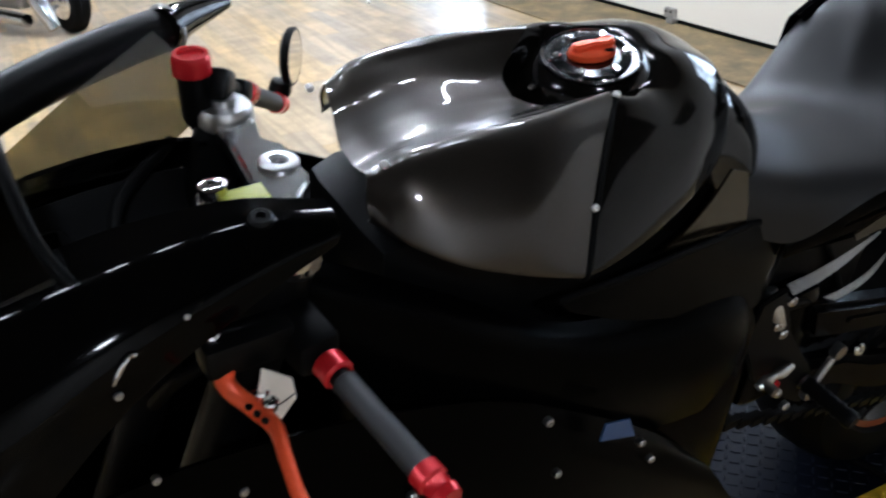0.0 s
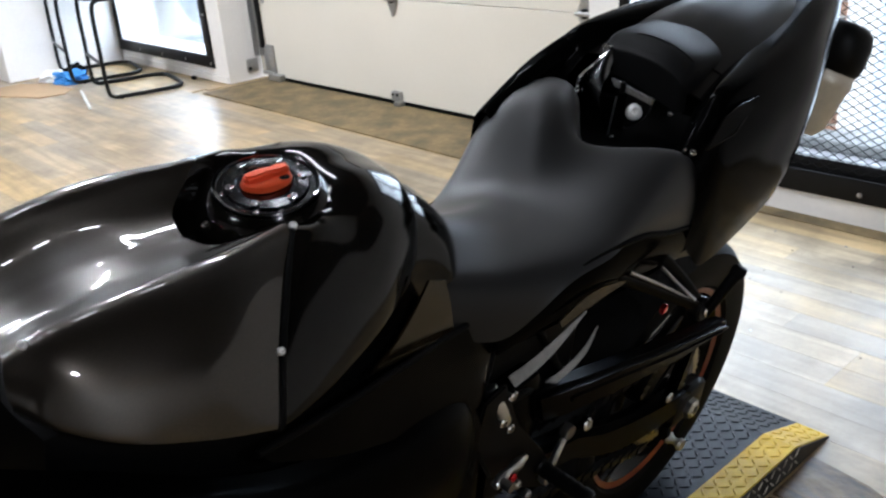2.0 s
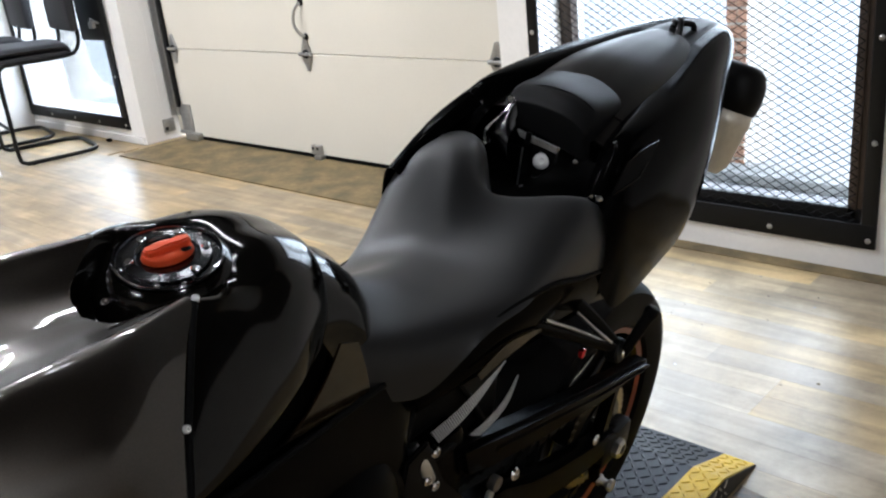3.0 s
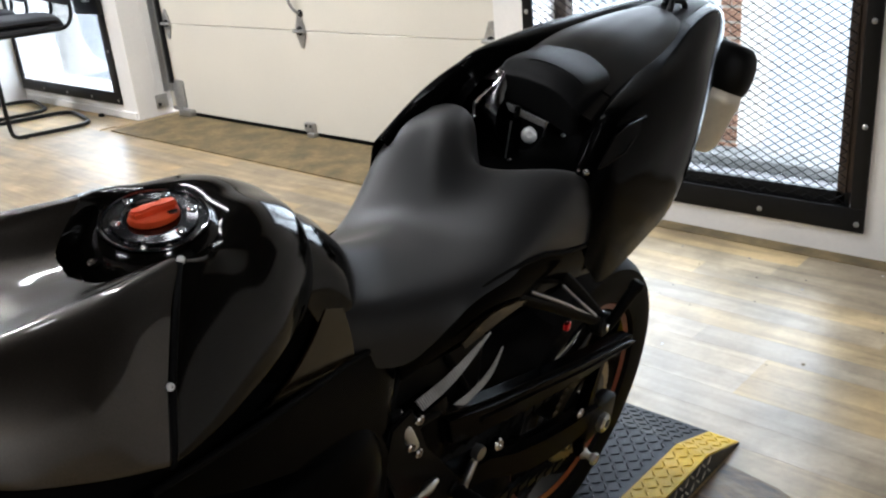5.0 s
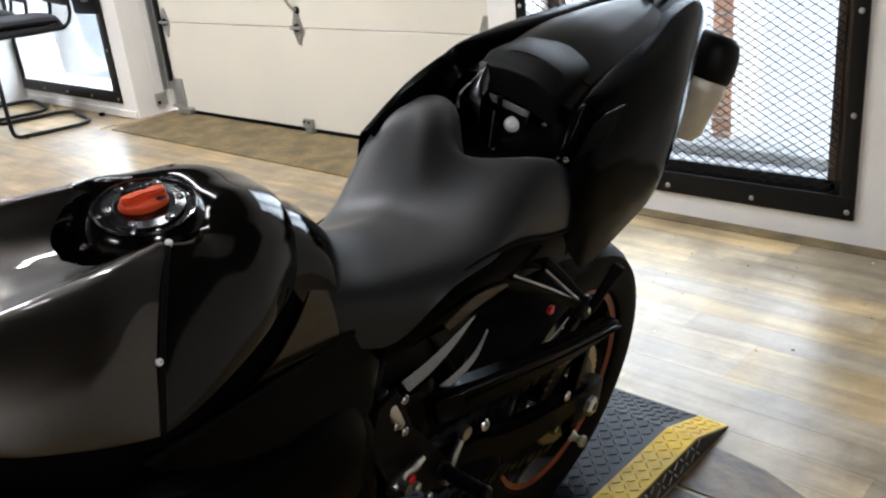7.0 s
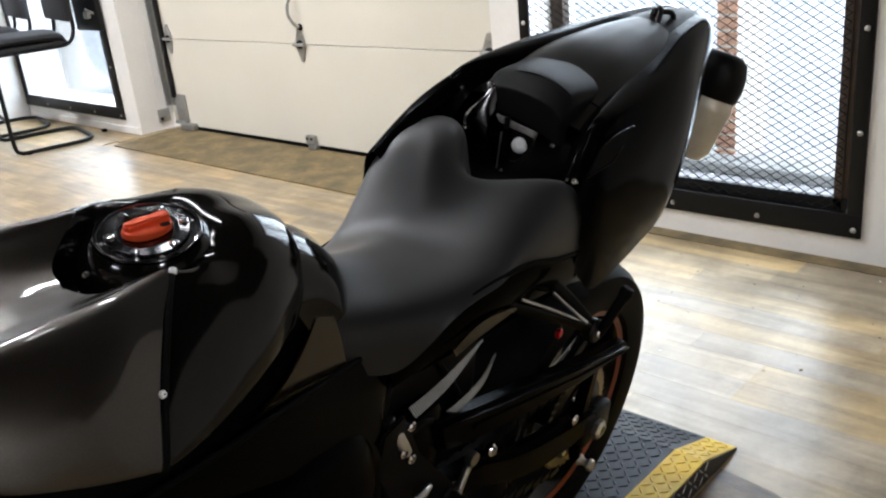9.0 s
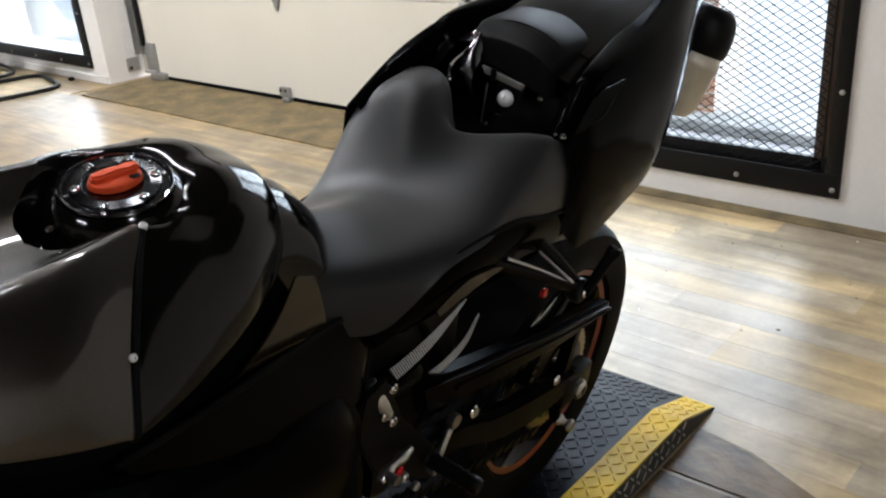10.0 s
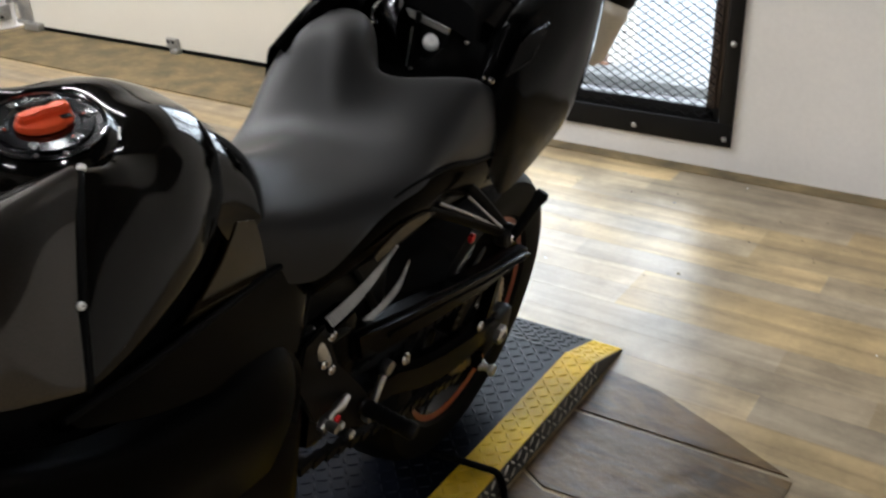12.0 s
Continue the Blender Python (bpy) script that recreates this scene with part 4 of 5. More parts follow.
for y, dy, c, hw, zn, zf, zb in SEAT:
    near = [(s * hw, y + dy * g, c + (zn - c) * k) for s, g, k in SWEEP[1:]] + [(hw, y + dy * 1.35, zn - (zn - zb) * .45), (hw * (1.05 if y < .42 else .97), y + dy * 1.4, zb)]
    u = min(1, max(0, (y - .41) / .07))
    away = [(-w * hw, y + dy * g, c + (zf - c) * k) for w, g, k in ((.14, .35, .10 + .40 * u), (.32, .75, .42 + .52 * u), (.54, .95, .85 + .15 * u))]
    away += [(-w * hw, y + dy, zf - d) for w, d in ((.74, .005), (.88, .018), (.97, .045), (.99, .09))]
    seat_rows.append(away[::-1] + [(0, y, c)] + near)
seat_skin = patch(seat_rows, 6, 5, False)
padded = [v for v in seat_skin.verts if not v.is_boundary]
for i in range(55):
    bmesh.ops.smooth_vert(seat_skin, verts=padded, factor=0.5, use_axis_x=True, use_axis_y=True, use_axis_z=True)
seat = part("seat", seat_skin, vinyl, bike, "matt black vinyl rider seat")
part("piping", tube(bmesh.new(), [(.087, .176, .815), (.105, .195, .787), (.114, .22, .777), (.125, .258, .774), (.132, .294, .789), (.141, .343, .822), (.150, .412, .835), (.153, .49, .829), (.152, .566, .806), (.149, .64, .789)], .004), rubber, seat)
part("seat_base", patch([st(.18, (0, .80), (.05, .80), (.082, .81)), st(.26, (0, .77), (.06, .77), (.115, .775)), st(.42, (0, .79), (.08, .79), (.125, .800)), st(.69, (0, .77), (.07, .77), (.140, .782))]), satin_black, seat)

# tail unit
cowl_rows = [
    st(.625, (.106, .880), (.119, .893), (.135, .888), (.147, .868), (.153, .84), (.155, .80), (.151, .765)),
    st(.655, (.101, .922), (.117, .940), (.138, .935), (.155, .895), (.161, .845), (.160, .785), (.152, .733)),
    st(.70, (.092, .955), (.112, .972), (.138, .962), (.157, .90), (.163, .845), (.163, .770), (.155, .702)),
    st(.84, (.070, .988), (.100, .992), (.134, .976), (.155, .920), (.160, .85), (.159, .775), (.150, .716)),
    st(.98, (.055, 1.008), (.085, 1.005), (.117, .988), (.142, .935), (.149, .87), (.147, .795), (.137, .740)),
    st(1.12, (.040, 1.024), (.062, 1.020), (.084, 1.004), (.102, .957), (.108, .91), (.107, .865), (.100, .825)),
    st(1.24, (.022, 1.024), (.042, 1.020), (.056, 1.003), (.064, .970), (.066, .94), (.062, .915), (.054, .900)),
    st(1.325, (.0, 1.004), (.014, 1.002), (.026, .992), (.034, .968), (.034, .95), (.030, .935), (.0, .92)),
]
cowl = part("tail_cowl", patch(cowl_rows, 6, 5, far=.20), cowl_black, bike, "gloss black tail fairing")
fin_rows = [st(.49, (-.118, .900), (-.135, .905), (-.148, .885), (-.150, .80)), st(.56, (-.112, .935), (-.132, .943), (-.150, .920), (-.153, .80)), st(.62, (-.108, .955), (-.130, .965), (-.150, .945), (-.156, .80)),
            st(.70, (-.105, .975), (-.125, .988), (-.148, .965), (-.158, .80)), st(.78, (-.098, .990), (-.118, 1.000), (-.142, .980), (-.155, .80))]
part("cowl_shoulder", patch(fin_rows, 5, 5, False, .003), cowl_black, cowl)
deck_rows = [st(.72, (0, .966), (.05, .960), (.086, .950)), st(.84, (0, 1.002), (.04, .998), (.071, .986)), st(.98, (0, 1.022), (.032, 1.018), (.056, 1.007)),
             st(1.12, (0, 1.032), (.022, 1.030), (.041, 1.023)), st(1.24, (0, 1.029), (.012, 1.028), (.023, 1.023)), st(1.325, (0, 1.006), (.004, 1.005), (.008, 1.003))]
part("tail_deck", patch(deck_rows, 4, 4, far=.20), satin_black, cowl)
pan = [st(.690, (0, .968), (.045, .962), (.080, .955), (.102, .949), (.116, .943)), st(.72, (0, .978), (.045, .973), (.080, .966), (.104, .958), (.121, .946)), st(.80, (0, 1.002), (.045, .997), (.078, .988), (.098, .978), (.114, .962)),
       st(.88, (0, 1.022), (.042, 1.016), (.070, 1.005), (.088, .995), (.104, .978)), st(.97, (0, 1.031), (.035, 1.026), (.058, 1.016), (.074, 1.006), (.090, .992)), st(1.03, (0, 1.034), (.03, 1.030), (.046, 1.022), (.060, 1.014), (.074, 1.002)), st(1.075, (0, 1.035), (.018, 1.033), (.030, 1.028), (.040, 1.022), (.050, 1.014))]
part("tail_pad", patch(pan, 5, 4, True, 0.003, far=.14), pad_black, cowl, "matt black stick-on tail pad")
part("side_lens", patch([[(.1580, .606, .925), (.1600, .632, .920)], [(.1530, .660, .955), (.1590, .700, .938)], [(.1480, .745, .956), (.1510, .752, .951)]], 5, 3, False, .002), cowl_black, cowl, "dark side vent insert")
part("vent_rim", tube(bmesh.new(), [(.1590, .604, .922), (.1550, .645, .957), (.1500, .700, .959), (.1480, .757, .957), (.1540, .722, .942), (.1600, .680, .925), (.1590, .604, .922)], .0014, 1, 6), side_grey, cowl)
part("strap_hook", tube(bmesh.new(), [(.020, 1.140, 1.026), (.016, 1.132, 1.042), (0, 1.10, 1.046), (-.016, 1.132, 1.044), (-.020, 1.140, 1.028)], .0055), steel_black, cowl)
part("strap_hook", tube(bmesh.new(), [(.012, 1.09, 1.028), (.006, 1.105, 1.048), (-.006, 1.12, 1.046), (-.014, 1.115, 1.028)], .006), steel_black, cowl)
# pillion hump: padded hood over a dark pit with the lock
HX = (-.082, -.076, -.060, -.030, 0, .030, .056, .072, .078)
HUMP = (((.704, .700, .692, .686, .682, .678, .676, .676, .682), (.944, .941, .942, .942, .940, .934, .928, .924, .930)),
        ((.698, .694, .688, .682, .676, .672, .670, .669, .680), (.952, .968, .973, .979, .981, .979, .972, .963, .950)),
        ((.702, .697, .692, .687, .681, .677, .674, .673, .684), (.960, .977, .984, .989, .990, .988, .981, .972, .955)),
        ((.716, .712, .715, .718, .716, .712, .708, .706, .712), (.972, .993, 1.000, 1.004, 1.005, 1.003, .996, .984, .962)),
        ((.760, .765, .775, .785, .788, .782, .772, .762, .755), (.976, .996, 1.003, 1.006, 1.006, 1.002, .995, .984, .964)),
        ((.800, .820, .838, .848, .850, .838, .815, .796, .780), (.980, .997, 1.003, 1.004, 1.003, .997, .989, .980, .962)),
        ((.804, .826, .845, .856, .858, .846, .822, .802, .784), (.976, .992, .998, .999, .998, .992, .984, .975, .958)),
        ((.806, .830, .850, .861, .863, .851, .826, .806, .788), (.960, .965, .970, .975, .975, .968, .960, .950, .945)))
hump_rows = [[(x, y, z) for x, y, z in zip(HX, ys, zz)] for ys, zz in HUMP]
hump = part("pillion_hump", patch(hump_rows, 5, 5, False), hump_black, cowl, "matt black padded hump")
part("hump_seam", tube(bmesh.new(), [(-.070, .712, .9945), (-.03, .718, 1.0045), (.01, .7155, 1.0052), (.04, .7105, 1.0010), (.060, .707, .9940), (.074, .707, .9800)], .0008, 5, 6), rubber, hump)
part("pit_wall", patch([[(0, .745, .985), (.05, .745, .985), (.10, .75, .97)], [(0, .735, .92), (.05, .735, .92), (.11, .74, .90)], [(0, .69, .86), (.05, .69, .86), (.11, .69, .84)], [(0, .56, .85), (.05, .56, .86), (.10, .57, .87)]], 4, 4), satin_black, cowl)
part("carbon_lip", patch([[(-.040, .672, .945), (-.012, .670, .942), (.036, .670, .936)], [(-.037, .676, .934), (-.010, .674, .931), (.031, .674, .926)]], 3, 5, False, .003), carbon_sheen, cowl, "carbon fibre lip under the hump")
part("lip_clip", bx((-.020, .660, .930), (-.012, .668, .948), .002), satin_black, cowl)
part("lock_bracket", prism(bmesh.new(), [(-.046, .924), (-.017, .927), (-.018, .900), (-.019, .866), (-.024, .864), (-.040, .886)], .655, .660, 1, .0015), ring_metal, cowl, "polished lock bracket")
part("bracket_edge", tube(bmesh.new(), [(-.018, .654, .926), (-.0185, .653, .900), (-.020, .653, .866)], .0014, 1, 6), alloy, cowl)
lock = part("seat_lock", turned(bmesh.new(), (.008, .668, .908), (.45, -.8, .4), [(.0125, -.02), (.0125, .000), (.0108, .003), (.0070, .0055), (.0045, .0060), (.0030, .0035), (0, .0035)], 28), lock_silver, cowl, "round silver seat lock")
part("lock_bracket", prism(bmesh.new(), [(-.012, .928), (.034, .936), (.032, .912), (.006, .880), (-.006, .878), (-.012, .90)], .672, .675, 1, .001), satin_black, cowl)
part("lock_bracket_edge", tube(bmesh.new(), [(.034, .668, .936), (.031, .667, .912), (.018, .667, .893), (.004, .667, .881), (-.005, .667, .879)], .0018, 3, 6), clamp_alloy, cowl, "chrome bracket edge")
part("hinge_plate", patch([[(-.066, .690, .981), (-.060, .690, .978), (-.054, .688, .950)], [(-.078, .678, .955), (-.068, .676, .950), (-.055, .672, .930)], [(-.090, .668, .930), (-.074, .666, .925), (-.050, .664, .905)], [(-.080, .664, .896), (-.064, .662, .892), (-.040, .660, .886)]], 5, 5, False, .002), ring_metal, cowl, "dark polished hinge plate")
part("hinge_arm", tube(bmesh.new(), [(-.064, .690, .984), (-.071, .684, .963), (-.088, .670, .941), (-.094, .664, .925), (-.090, .660, .908)], lambda t: .0026 + .0020 * math.sin(7 * t) ** 2, 6, 8), clamp_alloy, cowl, "polished hinge arm")
stud((-.068, .686, .980), (.4, -1, .4), .006, cowl)
stud((-.092, .660, .911), (0, -1, .6), .005, cowl)
stud((.130, .628, .900), (.5, -.5, 1), .005, cowl)
stud((.120, .624, .902), (.5, -.5, 1), .0025, cowl)
stud((-.018, .662, .860), (0, -1, .5), .004, cowl)
stud((.067, .664, .926), (0, -1, .5), .004, cowl)
band = patch([[(.126, .235, .773), (.129, .24, .760), (.125, .245, .745)], [(.140, .33, .812), (.144, .335, .788), (.139, .34, .760)], [(.150, .44, .830), (.153, .445, .80), (.147, .45, .765)],
              [(.150, .60, .800), (.153, .605, .775), (.146, .61, .740)], [(.138, .74, .720), (.141, .745, .708), (.134, .75, .694)]], 5, 4, False, .003)
part("subframe_cover", band, cowl_black, bike, "gloss black cover below the seat")
part("undertray", patch([st(.30, (0, .70), (.06, .71), (.12, .735)), st(.55, (0, .69), (.07, .70), (.13, .72)), st(.85, (0, .70), (.06, .705), (.13, .718)), st(1.0, (0, .75), (.06, .75), (.125, .757)), st(1.12, (0, .83), (.06, .83), (.10, .835)), st(1.24, (0, .90), (.03, .90), (.06, .905))]), satin_black, bike)
# flank behind the tank
# the insert's brown is the floor's reflection, put into its colour
part("knee_insert", patch([[(.110, .130, .893), (.108, .158, .881)], [(.114, .106, .864), (.109, .168, .852)], [(.119, .075, .842), (.110, .174, .825)], [(.126, .035, .830), (.112, .176, .806)]], 4, 4, False, .003), reflection_brown, bike, "glossy insert with the floor's brown reflection in its colour")
part("knee_panel", patch([[(.075, .075, .885), (.078, .12, .83), (.085, .15, .79)], [(.070, .13, .895), (.074, .155, .85), (.082, .175, .80)], [(.06, .19, .89), (.070, .195, .85), (.082, .195, .80)]], 4, 4, False, .003), fairing_black, bike, "gloss black panel under the tank tail")
side_rows = [[(.150, -.115, .842), (.153, -.110, .836), (.155, -.105, .829)], [(.148, -.03, .836), (.153, -.03, .813), (.156, -.03, .788)],
             [(.136, .06, .824), (.145, .06, .790), (.151, .055, .752)], [(.118, .155, .808), (.133, .16, .762), (.144, .165, .705)], [(.112, .205, .797), (.125, .21, .756), (.136, .215, .702)], [(.112, .255, .778), (.119, .24, .752), (.128, .225, .712)]]
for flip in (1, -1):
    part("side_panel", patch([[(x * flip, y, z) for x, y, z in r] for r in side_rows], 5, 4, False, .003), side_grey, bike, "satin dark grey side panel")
part("trim_line", tube(bmesh.new(), [(.152, -.118, .845), (.149, -.03, .840), (.137, .06, .829), (.119, .155, .813), (.110, .20, .803)], .004), rubber, bike)

# frame spars, engine, fairings
spar_rows = [[(.09, -.36, .95), (.115, -.36, .935), (.120, -.36, .89), (.11, -.36, .84)], [(.12, -.24, .885), (.150, -.24, .868), (.158, -.24, .80), (.15, -.24, .72)],
             [(.13, -.11, .80), (.160, -.11, .785), (.170, -.11, .72), (.16, -.11, .64)], [(.13, .0, .765), (.164, .0, .750), (.174, .0, .69), (.16, .0, .60)],
             [(.125, .10, .755), (.160, .105, .735), (.172, .11, .67), (.155, .11, .57)], [(.11, .165, .745), (.145, .175, .715), (.155, .18, .65), (.14, .18, .55)], [(.08, .20, .72), (.11, .215, .69), (.118, .22, .63), (.105, .22, .55)]]
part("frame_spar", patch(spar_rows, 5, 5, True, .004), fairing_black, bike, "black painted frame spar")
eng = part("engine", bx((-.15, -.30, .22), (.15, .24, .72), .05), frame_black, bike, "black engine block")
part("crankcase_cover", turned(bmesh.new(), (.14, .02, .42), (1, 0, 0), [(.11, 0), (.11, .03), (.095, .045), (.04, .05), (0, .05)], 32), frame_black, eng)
part("airbox", bx((-.10, -.28, .70), (.10, .12, .92), .05), satin_black, bike)
part("tail_frame", bx((-.09, .10, .55), (.09, .50, .80), .03), satin_black, bike)
part("battery_box", bx((-.085, .48, .66), (.085, .74, .83), .02), satin_black, bike)
wing_rows = [
    [(.118, -.33, 1.004), (.140, -.33, 1.003), (.152, -.332, .996), (.154, -.336, .988)],
    [(.105, -.40, 1.016), (.140, -.40, 1.014), (.164, -.40, .996), (.170, -.40, .975)],
    [(.100, -.50, 1.012), (.150, -.50, 1.008), (.185, -.50, .980), (.192, -.50, .940)],
    [(.100, -.62, .985), (.155, -.62, .970), (.198, -.62, .920), (.200, -.62, .845)],
    [(.080, -.78, .925), (.130, -.78, .900), (.165, -.78, .850), (.165, -.78, .770)],
    [(.0, -.93, .84), (.045, -.92, .825), (.075, -.90, .79), (.078, -.89, .74)],
]
part("upper_fairing", patch(wing_rows, 6, 6, True, .004, far=-.6), fairing_gloss, bike, "gloss black upper fairing")
part("dash_panel", patch([[(0, -.41, .87), (.06, -.40, .91), (.118, -.335, .996)], [(0, -.46, .87), (.06, -.45, .90), (.104, -.41, 1.004)], [(0, -.58, .87), (.06, -.57, .89), (.10, -.54, .99)], [(0, -.72, .86), (.05, -.72, .87), (.085, -.72, .93)]], 4, 4, True, .004, far=-.8), matt_black, bike)
dashb = part("instrument_housing", bx((-.085, -.53, .875), (.085, -.46, .905), .012, Matrix.Translation((0, -.03, 0)) @ pose(0, 0, 0, 0, 0, 0)), matt_black, bike)
part("dial_glass", bx((-.07, -.50, .906), (.07, -.55, .908), .0005), smoked, dashb)
scr_rows = [
    [(0, -.76, .945), (.06, -.75, .94), (.10, -.71, .93), (.125, -.67, .925)],
    [(0, -.69, 1.0), (.07, -.68, .99), (.115, -.66, .965), (.135, -.63, .948)],
    [(0, -.61, 1.045), (.07, -.605, 1.032), (.12, -.59, 1.0), (.143, -.57, .975)],
    [(0, -.53, 1.072), (.07, -.53, 1.057), (.115, -.525, 1.028), (.142, -.51, 1.0)],
]
scr = part("windscreen", patch(scr_rows, 6, 6, True, .004), smoked, bike, "smoked transparent windscreen")
part("screen_edge", tube(bmesh.new(), [(.142, -.51, 1.0), (.115, -.525, 1.028), (.07, -.53, 1.057), (0, -.53, 1.072), (-.07, -.53, 1.057), (-.115, -.525, 1.028), (-.142, -.51, 1.0)], .005), satin_black, scr)
part("screen_wing", patch([[(-.15, -.524, .944), (-.13, -.520, .913)], [(-.15, -.451, .992), (-.12, -.411, .923)], [(-.15, -.374, 1.036), (-.11, -.331, .980)]], 5, 4, False, .002), smoked, scr, "smoked screen corner")
for y, x, z in ((-.64, .137, .950), (-.58, .146, .974), (-.53, .146, .992)):
    stud((x, y, z), (1, 0, .6), .006, scr)
# fixings and a bent wire clip on the flank of the nose
for p, ax, r in (((.1925, -.507, .953), (1, .1, .1), .0030), ((.1910, -.4965, .861), (1, .1, .2), .0032), ((.1965, -.4385, .8185), (1, .1, .25), .0036), ((.1790, -.454, .987), (.9, .1, .5), .002)):
    stud(p, ax, r, bike, alloy)
part("wire_clip", tube(bmesh.new(), [(.1905, -.508, .962), (.1915, -.504, .969), (.1905, -.499, .976), (.1880, -.494, .979), (.1875, -.491, .977)], .0016, 4, 8), clamp_alloy, bike, "bent bright wire clip")
stud((.136, -.385, 1.013), (.3, 0, 1), .009, bike, matt_black)
mir = part("mirror_arm", tube(bmesh.new(), [(-.09, -.60, .985), (-.15, -.50, 1.0), (-.20, -.405, 1.003), (-.235, -.335, 1.0)], .022, 6, 14), matt_black, bike, "black mirror arm")
part("mirror_head", tube(bmesh.new(), [(-.222, -.350, 1.003), (-.240, -.325, 1.002), (-.258, -.295, 1.0), (-.272, -.266, .998)], lambda t: .026 * (1 - .72 * t ** 1.5), 6, 14, .8), paint_black, mir)
part("mirror_ring", turned(bmesh.new(), (-.226, -.345, 1.002), (-.45, .8, 0), [(.022, 0), (.025, .001), (.025, .004), (.022, .005)], 24), alloy, mir)
belly_rows = [
    [(.196, -.60, .86), (.205, -.60, .74), (.20, -.60, .60), (.16, -.60, .45), (.10, -.60, .36)],
    [(.190, -.48, .86), (.212, -.48, .74), (.214, -.48, .58), (.18, -.48, .38), (.10, -.48, .27)],
    [(.182, -.34, .83), (.208, -.33, .73), (.215, -.32, .58), (.19, -.31, .36), (.10, -.30, .22)],
    [(.180, -.20, .78), (.204, -.18, .69), (.212, -.16, .55), (.19, -.13, .36), (.10, -.10, .20)],
    [(.180, -.08, .70), (.200, -.06, .64), (.204, -.03, .52), (.185, .0, .36), (.10, .03, .20)],
    [(.175, .04, .60), (.188, .06, .56), (.192, .09, .48), (.175, .12, .36), (.10, .14, .22)],
    # rear row is added to hide the lit deck and keep it dark
    [(.165, .13, .50), (.176, .16, .47), (.180, .20, .41), (.168, .25, .33), (.10, .28, .23)],
]
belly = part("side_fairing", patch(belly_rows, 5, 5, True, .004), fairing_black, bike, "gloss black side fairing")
for p in ((.207, -.155, .755), (.214, -.14, .68), (.206, -.02, .65), (.20, .01, .60), (.21, -.30, .74)):
    stud(p, (1, 0, .1), .0045, belly, alloy)
vent = part("side_vent", patch([[(.2075, -.080, .712), (.2085, -.084, .690)], [(.2060, -.046, .700), (.2075, -.034, .670)]], 4, 4, False, .002), blue_sticker, belly, "small blue film patch")

# steering: clamp, forks, clip-ons
clamp_o = [(-.135, -.335), (-.125, -.305), (-.09, -.298), (-.05, -.310), (-.03, -.290), (.03, -.290), (.05, -.315), (.09, -.330), (.125, -.335), (.135, -.362), (.12, -.388), (.09, -.388), (.04, -.362), (-.04, -.352), (-.09, -.352), (-.12, -.360)]
clamp = part("top_clamp", prism(bmesh.new(), [(x, -.335 + (y + .335) * .72) for x, y in clamp_o], .944, .966, 2, .004), clamp_alloy, bike, "polished top fork clamp")
part("stem_nut", turned(bmesh.new(), (0, -.320, .962), (0, .05, 1), [(.018, 0), (.018, .006), (.015, .008), (.009, .008), (.008, .002), (0, .002)], 24), alloy, clamp)
part("key_switch", turned(bmesh.new(), (.022, -.385, .95), (0, 0, 1), [(.016, 0), (.016, .012), (.014, .016), (.012, .016), (.012, .026), (.009, .028), (.004, .028), (.004, .022), (0, .022)], 24), chrome, clamp, "silver key switch")
for x, y in ((-.108, -.330), (.108, -.360)):
    part("fork_cap", turned(bmesh.new(), (x, y, .955), (0, 0, 1), [(.027, 0), (.027, .012), (.023, .018), (.012, .018), (.012, .026), (0, .026)], 24), alloy if x < 0 else chrome, clamp)
    f = part("fork_leg", rod(bmesh.new(), (x, y, .955), (x, y - .25, .33), .026, 20), matt_black, bike)
part("label_plate", bx((.026, -.384, .966), (.060, -.346, .970), .0015, Matrix()), green_label, clamp, "yellow-green label")


def clip_on(a, b, name, bulk=1.0):
    """A handlebar half: switch housing, red ring, ribbed grip, red bar end, along a to b."""
    a, b = Vector(a), Vector(b)
    d = (b - a).normalized()
    L = (b - a).length
    bar = part(name, rod(bmesh.new(), a - d * .085, b, .008, 16), matt_black, bike)
    part("grip", turned(bmesh.new(), a + d * .012, d, [(.008, 0), (.0104, .002)] + [(.0099 + (.0004 if i % 2 else 0), .004 + (L - .030) * i / 40) for i in range(41)] + [(.0102, L - .024)], 24), grip_rubber, bar, "ribbed dark rubber grip")
    part("grip_ring", turned(bmesh.new(), a - d * .010, d, [(.009, 0), (.0130, .001), (.0130, .016), (.011, .018), (.009, .018)], 24), red, bar, "red anodised grip ring")
    part("bar_end", turned(bmesh.new(), b - d * .012, d, [(.008, 0), (.0122, .001), (.0122, .012), (.0102, .014), (.0102, .021), (.0116, .023), (.0102, .030), (0, .031)], 24), red, bar, "red anodised bar end")
    part("switch_housing", bx((-.020 * bulk, -.017 * bulk, -.070 * bulk), (.018 * bulk, .018 * bulk, -.014), .009 * bulk, Matrix.Translation(a) @ frame_to(d)), satin_black, bar)
    part("clamp_block", bx((-.018 * bulk, -.024 * bulk, -.10), (.018 * bulk, .024 * bulk, -.07), .005, Matrix.Translation(a) @ frame_to(d)), matt_black, bar)
    return bar


